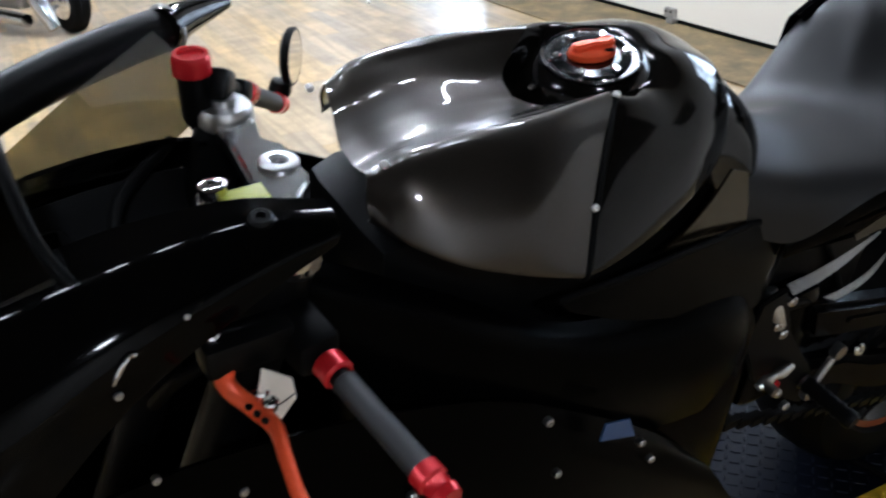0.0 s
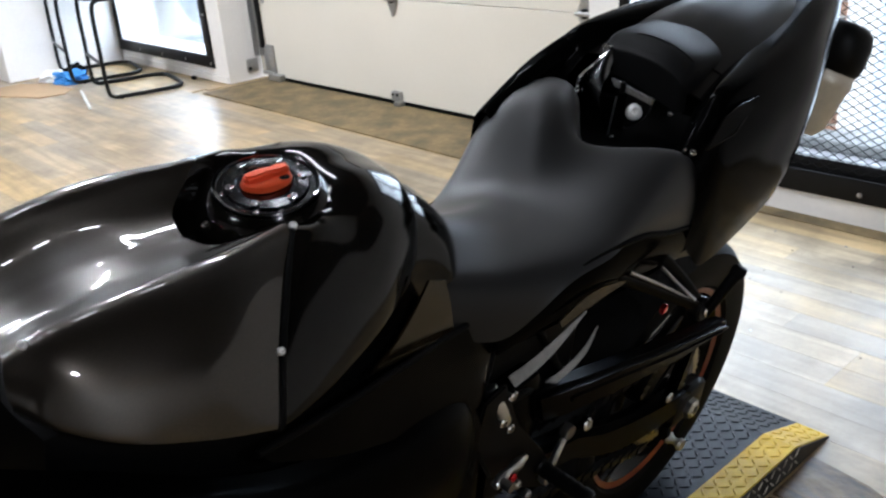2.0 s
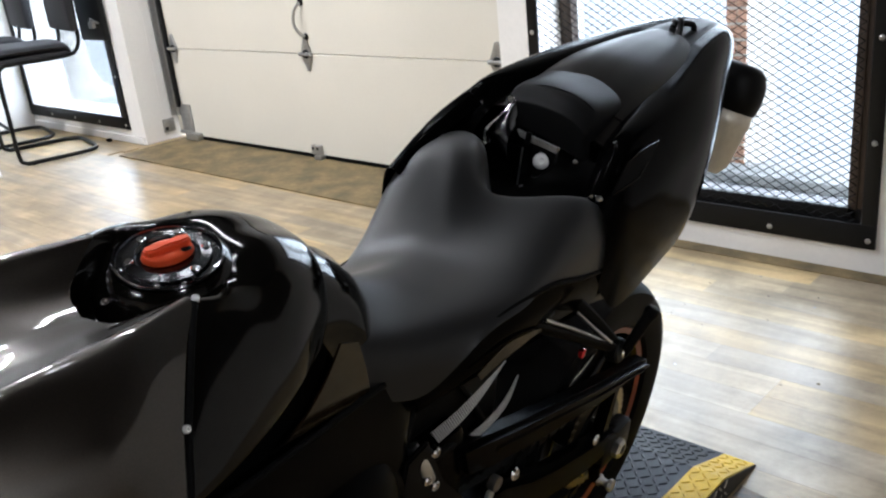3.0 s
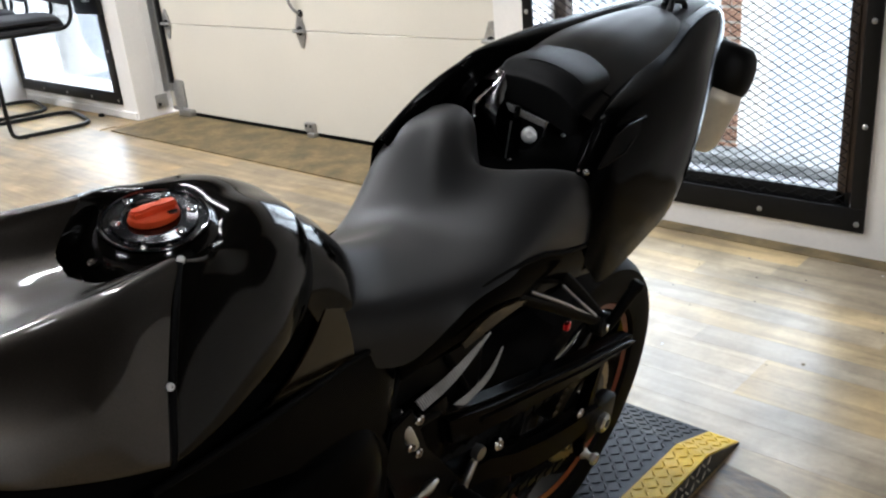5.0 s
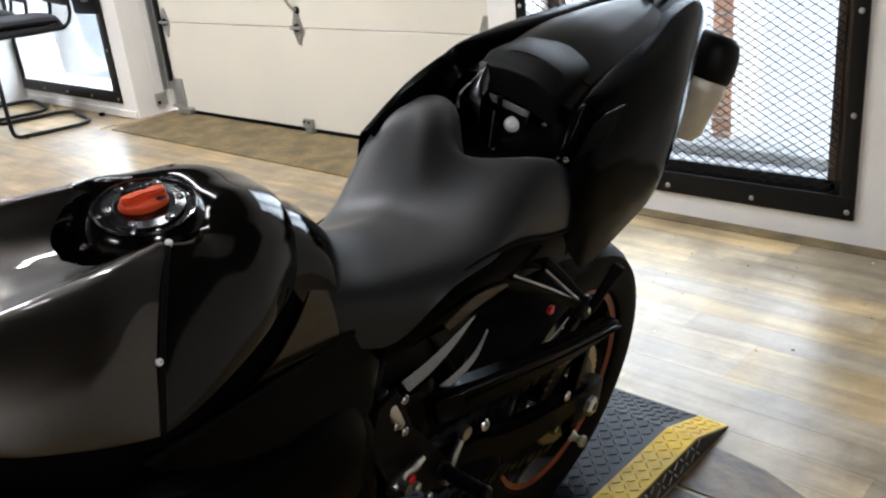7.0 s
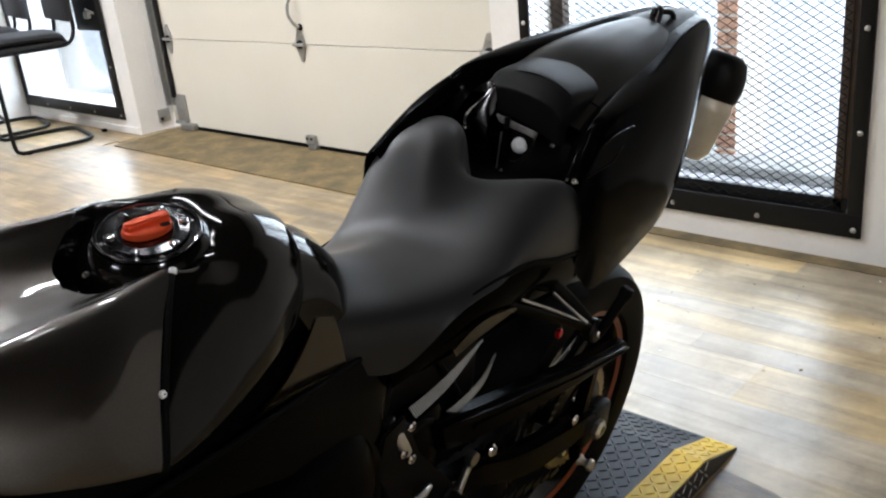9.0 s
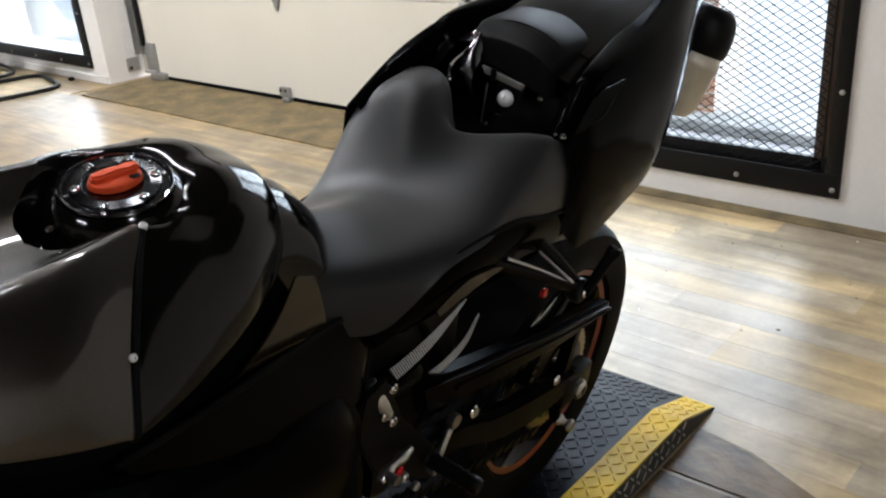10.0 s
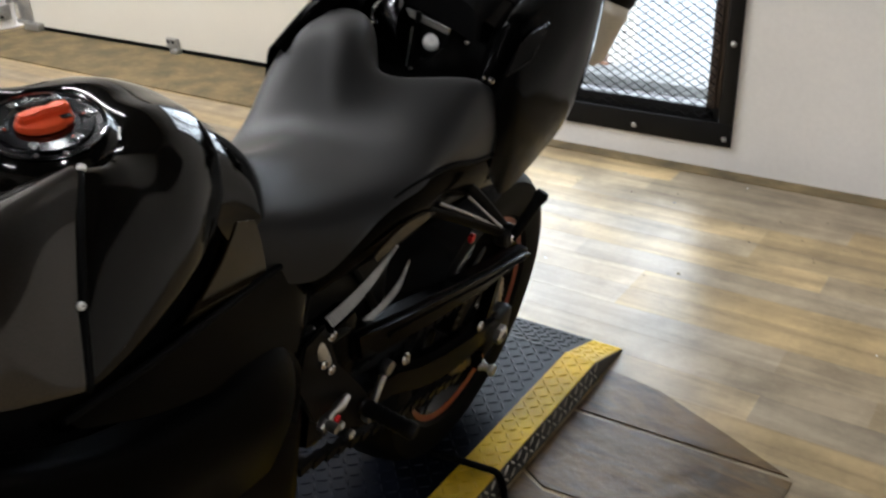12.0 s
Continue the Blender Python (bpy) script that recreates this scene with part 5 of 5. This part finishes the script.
left_bar = clip_on((.194, -.360, .908), (.310, -.343, .900), "left_clip_on")
right_bar = clip_on((-.175, -.286, .942), (-.262, -.222, .873), "right_clip_on", .62)
lv = tube(bmesh.new(), [(.156, -.426, .922), (.162, -.432, .900), (.182, -.420, .888), (.205, -.412, .885), (.235, -.416, .885), (.275, -.421, .888), (.300, -.415, .890)], lambda t: .0088 - .003 * t, 7, 12, .7)
lever = part("clutch_lever", lv, orange, left_bar, "orange anodised clutch lever")
part("lever_bracket", bx((.135, -.445, .905), (.165, -.375, .935), .007), matt_black, left_bar)
for p in ((.150, -.434, .937), (.180, -.412, .897), (.190, -.409, .894)):
    stud(p, (.2, 0, 1), .006, lever)
for p in ((.186, -.424, .893), (.194, -.421, .892), (.202, -.418, .891)):
    part("lever_hole", turned(bmesh.new(), p, (0, .2, 1), [(0, 0), (.0028, 0), (.0028, .002), (0, .002)], 10), matt_black, lever)
part("paper_tag", prism(bmesh.new(), [(-.410, .922), (-.388, .902), (-.386, .880), (-.402, .860), (-.419, .880)], .180, .182, 0, .0005), paper, left_bar, "creased white paper tag", smooth=False)
part("tag_crease", tube(bmesh.new(), [(.1825, -.415, .880), (.1825, -.400, .881), (.1825, -.388, .886)], .0006, 3, 6), matt_black, left_bar)
part("brake_lever", tube(bmesh.new(), [(-.15, -.345, .935), (-.20, -.335, .915), (-.26, -.300, .885), (-.32, -.265, .86)], lambda t: .010 - .003 * t, 6, 12, .7), matt_black, right_bar)
bm_m = turned(bmesh.new(), (-.300, -.186, .908), (.59, .8, .0), [(0, -.010), (.028, -.008), (.034, -.004), (.035, .002), (.033, .004), (.031, .003), (0, .003)], 36)
mirror = part("bar_end_mirror", bm_m, matt_black, right_bar, "round bar-end mirror")
part("mirror_pane", turned(bmesh.new(), (-.2982, -.1836, .908), (.59, .8, .0), [(.031, 0), (.031, .001), (0, .001)], 36), mirror_glass, mirror)
part("mirror_joint", turned(bmesh.new(), (-.288, -.205, .886), (0, -.3, -1), [(0, -.004), (.012, 0), (.014, .012), (.010, .022), (0, .026)], 16), matt_black, mirror)
res = part("brake_reservoir", turned(bmesh.new(), (-.118, -.352, .955), (0, 0, 1), [(0, 0), (.012, 0), (.0145, .006), (.0145, .052), (0, .052)], 28), matt_black, right_bar)
part("reservoir_cap", turned(bmesh.new(), (-.118, -.352, 1.003), (0, .02, 1), [(.015, 0), (.0178, .002), (.0178, .016), (.016, .021), (.012, .021), (.011, .018), (0, .018)], 36), red, res, "red anodised reservoir cap")
part("reservoir_stay", tube(bmesh.new(), [(-.118, -.345, .962), (-.125, -.325, .952), (-.135, -.305, .945)], .006), matt_black, res)
part("master_cylinder", bx((-.013, -.012, -.075), (.013, .012, -.04), .005, Matrix.Translation((-.175, -.286, .942)) @ frame_to((-.115, .063, -.064)) @ Matrix.Translation((0, -.032, 0))), alloy, right_bar)
for pts, r in (([(.10, -.40, .93), (.04, -.46, .92), (-.05, -.45, .93), (-.12, -.38, .94)], .006), ([(.15, -.40, .92), (.12, -.45, .88), (.06, -.47, .80)], .006), ([(.14, -.38, .91), (.10, -.40, .86), (.08, -.38, .78)], .005)):
    part("cable", tube(bmesh.new(), pts, r), rubber, bike)


# wheels
def wheel(name, y, z, r, w, rim_r, stripe):
    prof = [(rim_r - .004, w * .16), (rim_r + .006, w * .05), (r - .058, 0), (r - .030, w * .04), (r - .016, w * .14), (r - .005, w * .32), (r, w * .5), (r - .005, w * .68), (r - .016, w * .86), (r - .030, w * .96), (r - .058, w), (rim_r + .006, w * .95), (rim_r - .004, w * .84)]
    ty = part(name, turned(bmesh.new(), (-w / 2, y, z), (1, 0, 0), prof, 72), rubber, bike, "worn black road tyre")
    rim = part("rim", turned(bmesh.new(), (-w / 2, y, z), (1, 0, 0), [(rim_r - .03, w * .25), (rim_r - .012, w * .12), (rim_r + .004, w * .10), (rim_r + .004, w * .15), (rim_r - .02, w * .5), (rim_r + .004, w * .85), (rim_r + .004, w * .90), (rim_r - .012, w * .88), (rim_r - .03, w * .75), (rim_r - .03, w * .25)], 64), paint_black, ty)
    part("rim_stripe", turned(bmesh.new(), (0, y, z), (1, 0, 0), [(rim_r - .012, w * .385), (rim_r - .002, w * .405), (rim_r - .001, w * .409), (rim_r - .013, w * .389)], 64), stripe, rim, "orange rim stripe")
    for k in range(5):
        a = k * math.tau / 5 + .4
        c, s = math.cos(a), math.sin(a)
        part("spoke", tube(bmesh.new(), [(0, y + .03 * c, z + .03 * s), (.012, y + .10 * c, z + .10 * s), (.01, y + (rim_r - .022) * c, z + (rim_r - .022) * s)], lambda t: .020 - .006 * t, 4, 12), paint_black, rim)
    part("hub", turned(bmesh.new(), (-.09, y, z), (1, 0, 0), [(0, 0), (.035, 0), (.045, .03), (.045, .15), (.035, .18), (0, .18)], 24), matt_black, rim)
    return ty


AX = .852
rear = wheel("rear_tyre", AX, .318, .318, .190, .216, rim_orange)
front = wheel("front_tyre", -.605, .300, .300, .120, .216, orange)
teeth = []
for k in range(43 * 2):
    a = k * math.tau / 86
    rr = .112 if k % 2 else .105
    teeth.append((AX + rr * math.cos(a), .318 + rr * math.sin(a)))
spk = part("sprocket", prism(bmesh.new(), teeth, .088, .094, 0), gold, rear, "gold chain sprocket", smooth=False)
part("carrier", turned(bmesh.new(), (.080, AX, .318), (1, 0, 0), [(.085, 0), (.085, .018), (.07, .020), (.05, .026), (0, .026)], 32), matt_black, spk)
for k in range(6):
    a = k * math.tau / 6
    stud((.097, AX + .074 * math.cos(a), .318 + .074 * math.sin(a)), (1, 0, 0), .007, spk)
# links of the chain, upper and lower run
for (ya, za), (yb, zb) in (((.27, .50), (AX - .02, .427)), ((.29, .40), (AX - .04, .212))):
    cb_ = bmesh.new()
    n = 32
    for k in range(n):
        t = (k + .5) / n
        yy, zz = ya + (yb - ya) * t, za + (zb - za) * t - .006 * math.sin(math.pi * t)
        box(cb_, (.086 if k % 2 else .083, yy - .0115, zz - .007), (.096 if k % 2 else .099, yy + .0115, zz + .007))
    part("drive_chain", cb_, matt_black, bike, "oily dark drive chain", smooth=False)

# swingarm: upper and lower beam, axle block, hugger, spool
arm = part("swingarm", prism(bmesh.new(), [(.33, .640), (.366, .628), (.473, .593), (.74, .518), (.930, .470), (.958, .458), (.955, .440), (.754, .468), (.55, .515), (.408, .553), (.35, .575)], .100, .136, 0, .008), frame_black, bike, "black painted swingarm")
part("arm_rib", prism(bmesh.new(), [(.42, .588), (.74, .499), (.925, .457), (.925, .452), (.74, .492), (.42, .578)], .134, .139, 0, .0015), frame_black, arm)
part("lower_beam", prism(bmesh.new(), [(.34, .53), (.466, .494), (.545, .452), (.627, .422), (.735, .392), (.835, .372), (.878, .345), (.870, .325), (.800, .318), (.744, .322), (.665, .338), (.585, .364), (.459, .436), (.34, .47)], .104, .138, 0, .010), frame_black, arm)
part("pivot_block", bx((.06, .26, .46), (.125, .37, .66), .025), frame_black, arm)
part("axle_block", bx((.105, AX - .05, .285), (.140, AX + .06, .352), .010), matt_black, arm)
part("cross_brace", prism(bmesh.new(), [(.822, .496), (.846, .490), (.822, .366), (.790, .376)], .110, .132, 0, .006), frame_black, arm)
part("axle_nut", turned(bmesh.new(), (.138, AX, .318), (1, 0, 0), [(.020, 0), (.020, .012), (.015, .016), (.010, .016), (.010, .004), (0, .004)], 6), alloy, arm)
part("stand_spool", turned(bmesh.new(), (.128, .812, .262), (1, 0, 0), [(.008, 0), (.008, .004), (.012, .008), (.007, .016), (.007, .024), (.013, .030), (.011, .036), (0, .036)], 20), alloy, arm, "silver stand spool")
part("spool_tab", tube(bmesh.new(), [(.125, .80, .30), (.127, .81, .262)], .012, 2, 10), frame_black, arm)
stud((.140, .742, .405), (1, 0, 0), .010, arm)
stud((.142, .465, .515), (1, 0, .2), .010, arm)
part("right_beam", tube(bmesh.new(), [(-.105, .33, .56), (-.118, .55, .50), (-.128, .75, .40), (-.128, .90, .325)], .032, 6, 14, .7), frame_black, arm)
hug = []
for k in range(8):
    a = radians(92 + 13 * k)
    hug.append([(x, AX + (.345 - .10 * x * x / .01 * .3) * math.cos(a), .318 + (.345 - .10 * x * x / .01 * .3) * math.sin(a)) for x in (0, .05, .085, .105)])
RIB_A = [(.110, .307, .661), (.114, .349, .671), (.114, .393, .682), (.109, .463, .700)]
RIB_B = [(.118, .376, .619), (.122, .416, .628), (.122, .456, .642), (.117, .489, .666)]
hugger = part("tyre_hugger", patch(hug, 4, 4, True, .003), carbon, arm, "carbon fibre tyre hugger")
for rib, wide in ((RIB_A, .017), (RIB_B, .011)):
    blade = [[(x - .32 * w * k, y - .10 * w * k, z + .37 * w * k) for k in (-1, 0, 1)] for (x, y, z), w in zip(rib, (wide, wide * .9, wide * .7, wide * .15))]
    part("hugger_rib", patch(blade, 6, 4, False, .002), carbon_sheen, hugger, "carbon fibre blade")
shock = part("rear_shock", rod(bmesh.new(), (.0, .40, .38), (.0, .36, .72), .028), matt_black, bike)
coil = [(.046 * math.cos(k * .7), .395 - .030 * k / 60 + .046 * math.sin(k * .7), .42 + .24 * k / 60) for k in range(61)]
part("spring", tube(bmesh.new(), coil, .006, 2, 8), matt_black, shock)

# passenger peg hanger: two struts to one bolt
hanger = part("peg_hanger", tube(bmesh.new(), [(.140, .455, .775), (.165, .53, .735), (.196, .625, .680)], .010, 5, 10, .6), matt_black, bike, "black forked peg hanger")
part("strut", tube(bmesh.new(), [(.138, .575, .765), (.165, .605, .725), (.197, .632, .678)], .010, 5, 10, .6), matt_black, hanger)
# highlights on the black struts, made as thin bright bars
part("strut_glint", tube(bmesh.new(), [(.150, .485, .774), (.172, .545, .738), (.192, .600, .700)], .0026, 4, 8), alloy, hanger, "bright bar for the highlight along the strut edge")
part("strut_glint", tube(bmesh.new(), [(.150, .576, .745), (.172, .590, .723), (.196, .607, .699)], .0026, 4, 8), alloy, hanger, "bright bar for the highlight along the strut edge")
part("hanger_eye", turned(bmesh.new(), (.185, .629, .675), (1, 0, .1), [(.017, 0), (.019, .004), (.019, .018), (.016, .021), (0, .021)], 20), matt_black, hanger)
stud((.206, .629, .676), (1, 0, .1), .008, hanger)
# added strip: brown floor reflection on the gloss cover below the seat
part("reflection_strip", patch([[(.150, .330, .768), (.152, .335, .758)], [(.154, .382, .787), (.156, .386, .768)], [(.154, .440, .779), (.156, .443, .770)], [(.152, .480, .766), (.152, .482, .763)]], 5, 3, False, .002), reflection_brown, bike, "added brown strip for the floor's reflection on the gloss cover")
part("passenger_peg", tube(bmesh.new(), [(.206, .630, .672), (.213, .636, .692), (.220, .646, .718), (.227, .656, .741)], lambda t: .0075 + .0015 * t, 5, 12), rubber, hanger, "folded black passenger peg")
part("peg_tip", turned(bmesh.new(), (.226, .655, .738), (.10, .15, .4), [(0, -.004), (.010, -.002), (.0115, .006), (.009, .013), (0, .015)], 16), rubber, hanger)
part("reflector", bx((.15, .60, .655), (.158, .612, .668), .002), red, hanger, "small red reflector")

# rear set: plate, peg, shift linkage
rs = part("rear_set", prism(bmesh.new(), [(.21, .70), (.25, .71), (.29, .62), (.36, .53), (.40, .47), (.37, .45), (.30, .50), (.24, .56), (.20, .64)], .135, .143, 0, .003), matt_black, bike, "black rear-set plate")
part("foot_peg", turned(bmesh.new(), (.14, .355, .505), (1, .05, -.05), [(.010, 0), (.013, .006)] + [(.011 + (.002 if i % 2 else 0), .010 + .006 * i) for i in range(12)] + [(.013, .085), (.010, .09), (0, .09)], 16), matt_black, rs)
part("peg_ring", turned(bmesh.new(), (.143, .355, .505), (1, .05, -.05), [(.0105, 0), (.0118, .001), (.0118, .005), (.0105, .006)], 16), red, rs, "red anodised ring")
part("shift_lever", tube(bmesh.new(), [(.152, .300, .565), (.158, .27, .572), (.162, .245, .578), (.163, .225, .572)], lambda t: .005 + .003 * math.sin(6 * t) ** 2, 5, 12), alloy, rs, "silver shift lever")
part("shift_toe", turned(bmesh.new(), (.16, .235, .576), (1, 0, 0), [(0, 0), (.007, 0), (.007, .022), (0, .022)], 14), alloy, rs)
part("link_rod", rod(bmesh.new(), (.150, .395, .535), (.152, .365, .490), .0055), alloy, rs)
part("rod_end", turned(bmesh.new(), (.150, .402, .545), (1, 0, 0), [(0, -.006), (.011, -.006), (.012, 0), (.011, .006), (0, .006)], 14), alloy, rs)
part("rod_end", turned(bmesh.new(), (.152, .362, .485), (1, 0, 0), [(0, -.006), (.010, -.006), (.011, 0), (.010, .006), (0, .006)], 14), alloy, rs)
for p, c in (((.146, .245, .655), chrome), ((.146, .262, .635), chrome), ((.146, .258, .690), chrome), ((.150, .392, .470), red), ((.146, .33, .47), alloy), ((.150, .28, .54), red), ((.146, .30, .51), alloy)):
    stud(p, (1, 0, 0), .007, rs, c)
part("master_cylinder", tube(bmesh.new(), [(.125, .238, .700), (.140, .245, .672), (.142, .255, .648)], .009, 4, 10), alloy, rs)
for pts in ([(.12, .23, .70), (.10, .28, .74), (.09, .36, .72), (.10, .44, .60)], [(.13, .25, .66), (.12, .33, .64), (.11, .40, .60)]):
    part("hose", tube(bmesh.new(), pts, .0055), rubber, rs)
stand = part("side_stand", tube(bmesh.new(), [(.11, .10, .30), (.17, .16, .16), (.25, .23, .0), (.285, .26, -.05)], .014, 5, 12), matt_black, bike)
part("stand_foot", bx((.255, .235, -.068), (.325, .29, -.057), .004), matt_black, stand)
muf = part("muffler", turned(bmesh.new(), (.0, 1.375, .690), (.02, .06, .19), [(0, 0), (.040, 0), (.054, .02), (.060, .10), (.063, .108), (.063, .120), (.060, .126), (.061, .14), (0, .145)], 36), titanium, bike, "warm silver under-tail muffler")
part("end_cap", turned(bmesh.new(), (.0135, 1.4155, .8183), (.02, .06, .19), [(.061, 0), (.065, .008), (.067, .030), (.064, .060), (.055, .084), (.042, .096), (.030, .098), (.028, .085), (0, .085)], 36), matt_black, muf, "matt black end cap")
part("tail_pipe", tube(bmesh.new(), [(.0, 1.39, .74), (.0, 1.33, .80), (.0, 1.25, .86), (.0, 1.15, .88)], .024, 5, 16), matt_black, muf)

# ---- lights of the place, some added out of view ----
area("window_daylight", look((-0.62, WALL_Y + 0.12, 1.2), (-0.62, 0, 0.6)), 1.2, 1.9, 22, (0.86, 0.93, 1.0))
area("window_daylight", look((-5.65, WALL_Y + 0.12, 1.2), (-5.65, 0, 0.6)), 1.4, 1.9, 26, (0.86, 0.93, 1.0))


def tube_light(x, y, rz, length, power):
    m = pose(x, y, CEIL, 0, 0, rz)
    h = length / 2
    w = 0.07
    t = holder("ceiling_light", m, "unseen white ceiling batten with a bare fluorescent tube", "light", "ceiling battens")
    part("housing", bx((-h - 0.03, -w / 2 - 0.02, -0.055), (h + 0.03, w / 2 + 0.02, 0), 0.006), white_plastic, t)
    part("tube", rod(bmesh.new(), (-h, 0, -0.075), (h, 0, -0.075), 0.013, 12), tube_glow, t)
    area("ceiling_lamp", m @ pose(0, 0, -0.095), length, w, power, (1.0, 0.965, 0.92))
    return t


def bulkhead_light(x, y, power):
    m = pose(x, y, CEIL)
    t = holder("bulkhead_light", m, "round white bulkhead light on the boarded ceiling", "light")
    part("base", turned(bmesh.new(), (0, 0, -0.05), (0, 0, 1), [(0, 0), (0.23, 0), (0.24, 0.01), (0.24, 0.05)], 32), white_plastic, t)
    part("globe", turned(bmesh.new(), (0, 0, -0.11), (0, 0, 1), [(0, 0), (0.11, 0.008), (0.18, 0.03), (0.22, 0.06)], 32), tube_glow, t)
    area("ceiling_lamp", m @ pose(0, 0, -0.125), 0.4, 0.4, power, (1.0, 0.965, 0.92))


tube_glow = glowing("fluorescent_tube", (1.0, 0.95, 0.86), 8.0)
# short row follows the tank's highlights; long tubes are added to brighten the room
for x, y, rz, length, power in ((-3.2, 0.3, 90, 1.2, 95), (-3.2, 2.3, 0, 1.2, 100), (-5.4, 1.2, 90, 1.2, 120), (-1.4, 2.7, 0, 1.2, 22), (0.4, -3.2, 0, 1.2, 70)) + tuple((-0.35, -0.5 + 0.5 * k, 90, 0.2, 3.8) for k in range(6)):
    tube_light(x, y, rz, length, power)
bulkhead_light(4.4, 0.42, 85)

# ---- floor boards and slate, piece by piece ----
PW, PL = 0.108, 0.92
plank_me = {}


def plank_mesh(length):
    key = round(length, 3)
    if key not in plank_me:
        bm = bmesh.new()
        box(bm, (0.00004, 0.00004, -0.0055), (length - 0.00004, PW - 0.00004, 0.0))
        top = [e for e in bm.edges if all(v.co.z > -0.001 for v in e.verts)]
        bmesh.ops.bevel(bm, geom=top, offset=0.00035, segments=1, affect="EDGES")
        me = bpy.data.meshes.new("plank")
        bm.to_mesh(me)
        bm.free()
        me.materials.append(plank_mat)
        plank_me[key] = me
    return plank_me[key]


random.seed(11)
row = 0
y = 3.79 - PW * 35
while y < 3.78:
    x0, x1 = (-4.9, 1.75) if y > 3.59 else (-6.1, 1.75)
    x = x0 - random.choice((0.0, 0.23, 0.46, 0.69))
    while x < x1:
        far_strip = y + PW > 3.605
        skip = (far_strip and x + PL > -4.61 and x < -1.30)
        if not skip:
            ob = new("plank", plank_mesh(PL))
            ob.parent = floor
            ob.matrix_basis = Matrix.Translation((x, y, 0))
        x += PL
    y += PW
    row += 1

# the boards further off, as one sheet of separate boards
fv, ff = [], []
y = 3.79 - PW * 89
while y < 3.70:
    x = WEST + 0.02 - random.choice((0.0, 0.23, 0.46, 0.69))
    while x < EAST - 0.05:
        a, b = max(x, WEST), min(x + PL, EAST)
        laid = y > 3.79 - PW * 35.4 and -6.75 < x and x < 2.55
        if not laid and not (y + PW > 2.93 and x < -6.42):
            k = len(fv)
            for h, i in ((-0.0055, 0.0002), (-0.0018, 0.0002), (-0.0014, 0.0007)):
                fv += [(a + i, y + i, h), (b - i, y + i, h), (b - i, y + PW - i, h), (a + i, y + PW - i, h)]
            for r in (0, 4):
                ff += [(k + r + j, k + r + (j + 1) % 4, k + r + 4 + (j + 1) % 4, k + r + 4 + j) for j in range(4)]
            ff.append((k + 8, k + 9, k + 10, k + 11))
        x += PL
    y += PW
fm = bpy.data.meshes.new("far_planks")
fm.from_pydata(fv, [], ff)
fm.materials.append(plank_field)
fo = new("far_planks", fm)
fo.parent = floor
fo["kind"] = "stuff"

slabs = (((0.232, 2.105), (0.29, 2.075), (0.70, 2.11), (0.71, 2.345), (0.42, 2.336), (0.232, 2.330)),
         ((0.232, 1.80), (0.72, 1.80), (0.70, 2.10), (0.295, 2.065), (0.25, 2.085), (0.232, 2.095)),
         ((0.232, 2.342), (0.42, 2.348), (0.70, 2.358), (0.55, 2.425), (0.37, 2.50), (0.232, 2.52)))
for outline in slabs:
    ob = part("slate_slab", prism(bmesh.new(), outline, 0.0002, 0.004, 2, 0.0012), slate_mat, floor, "brown slate slab", smooth=False)

# grit swept up along the wall foot
random.seed(5)
gv, gf = [], []
for k in range(70):
    cx, cy = random.uniform(-1.5, 0.9), 3.62 - abs(random.gauss(0, 0.28))
    r = random.uniform(0.0012, 0.004)
    a0 = random.uniform(0, 6)
    b = len(gv)
    gv += [(cx + r * random.uniform(.6, 1.4) * math.cos(a0 + j * math.tau / 5), cy + r * random.uniform(.5, 1.2) * math.sin(a0 + j * math.tau / 5), 0.0003) for j in range(5)] + [(cx, cy, r * 0.7)]
    gf += [(b + j, b + (j + 1) % 5, b + 5) for j in range(5)]
gm = bpy.data.meshes.new("grit")
gm.from_pydata(gv, [], gf)
gm.materials.append(dark_wood)
tagged(new("grit", gm), "dark grit and crumbs lying along the plank floor", "grit", kind="stuff")
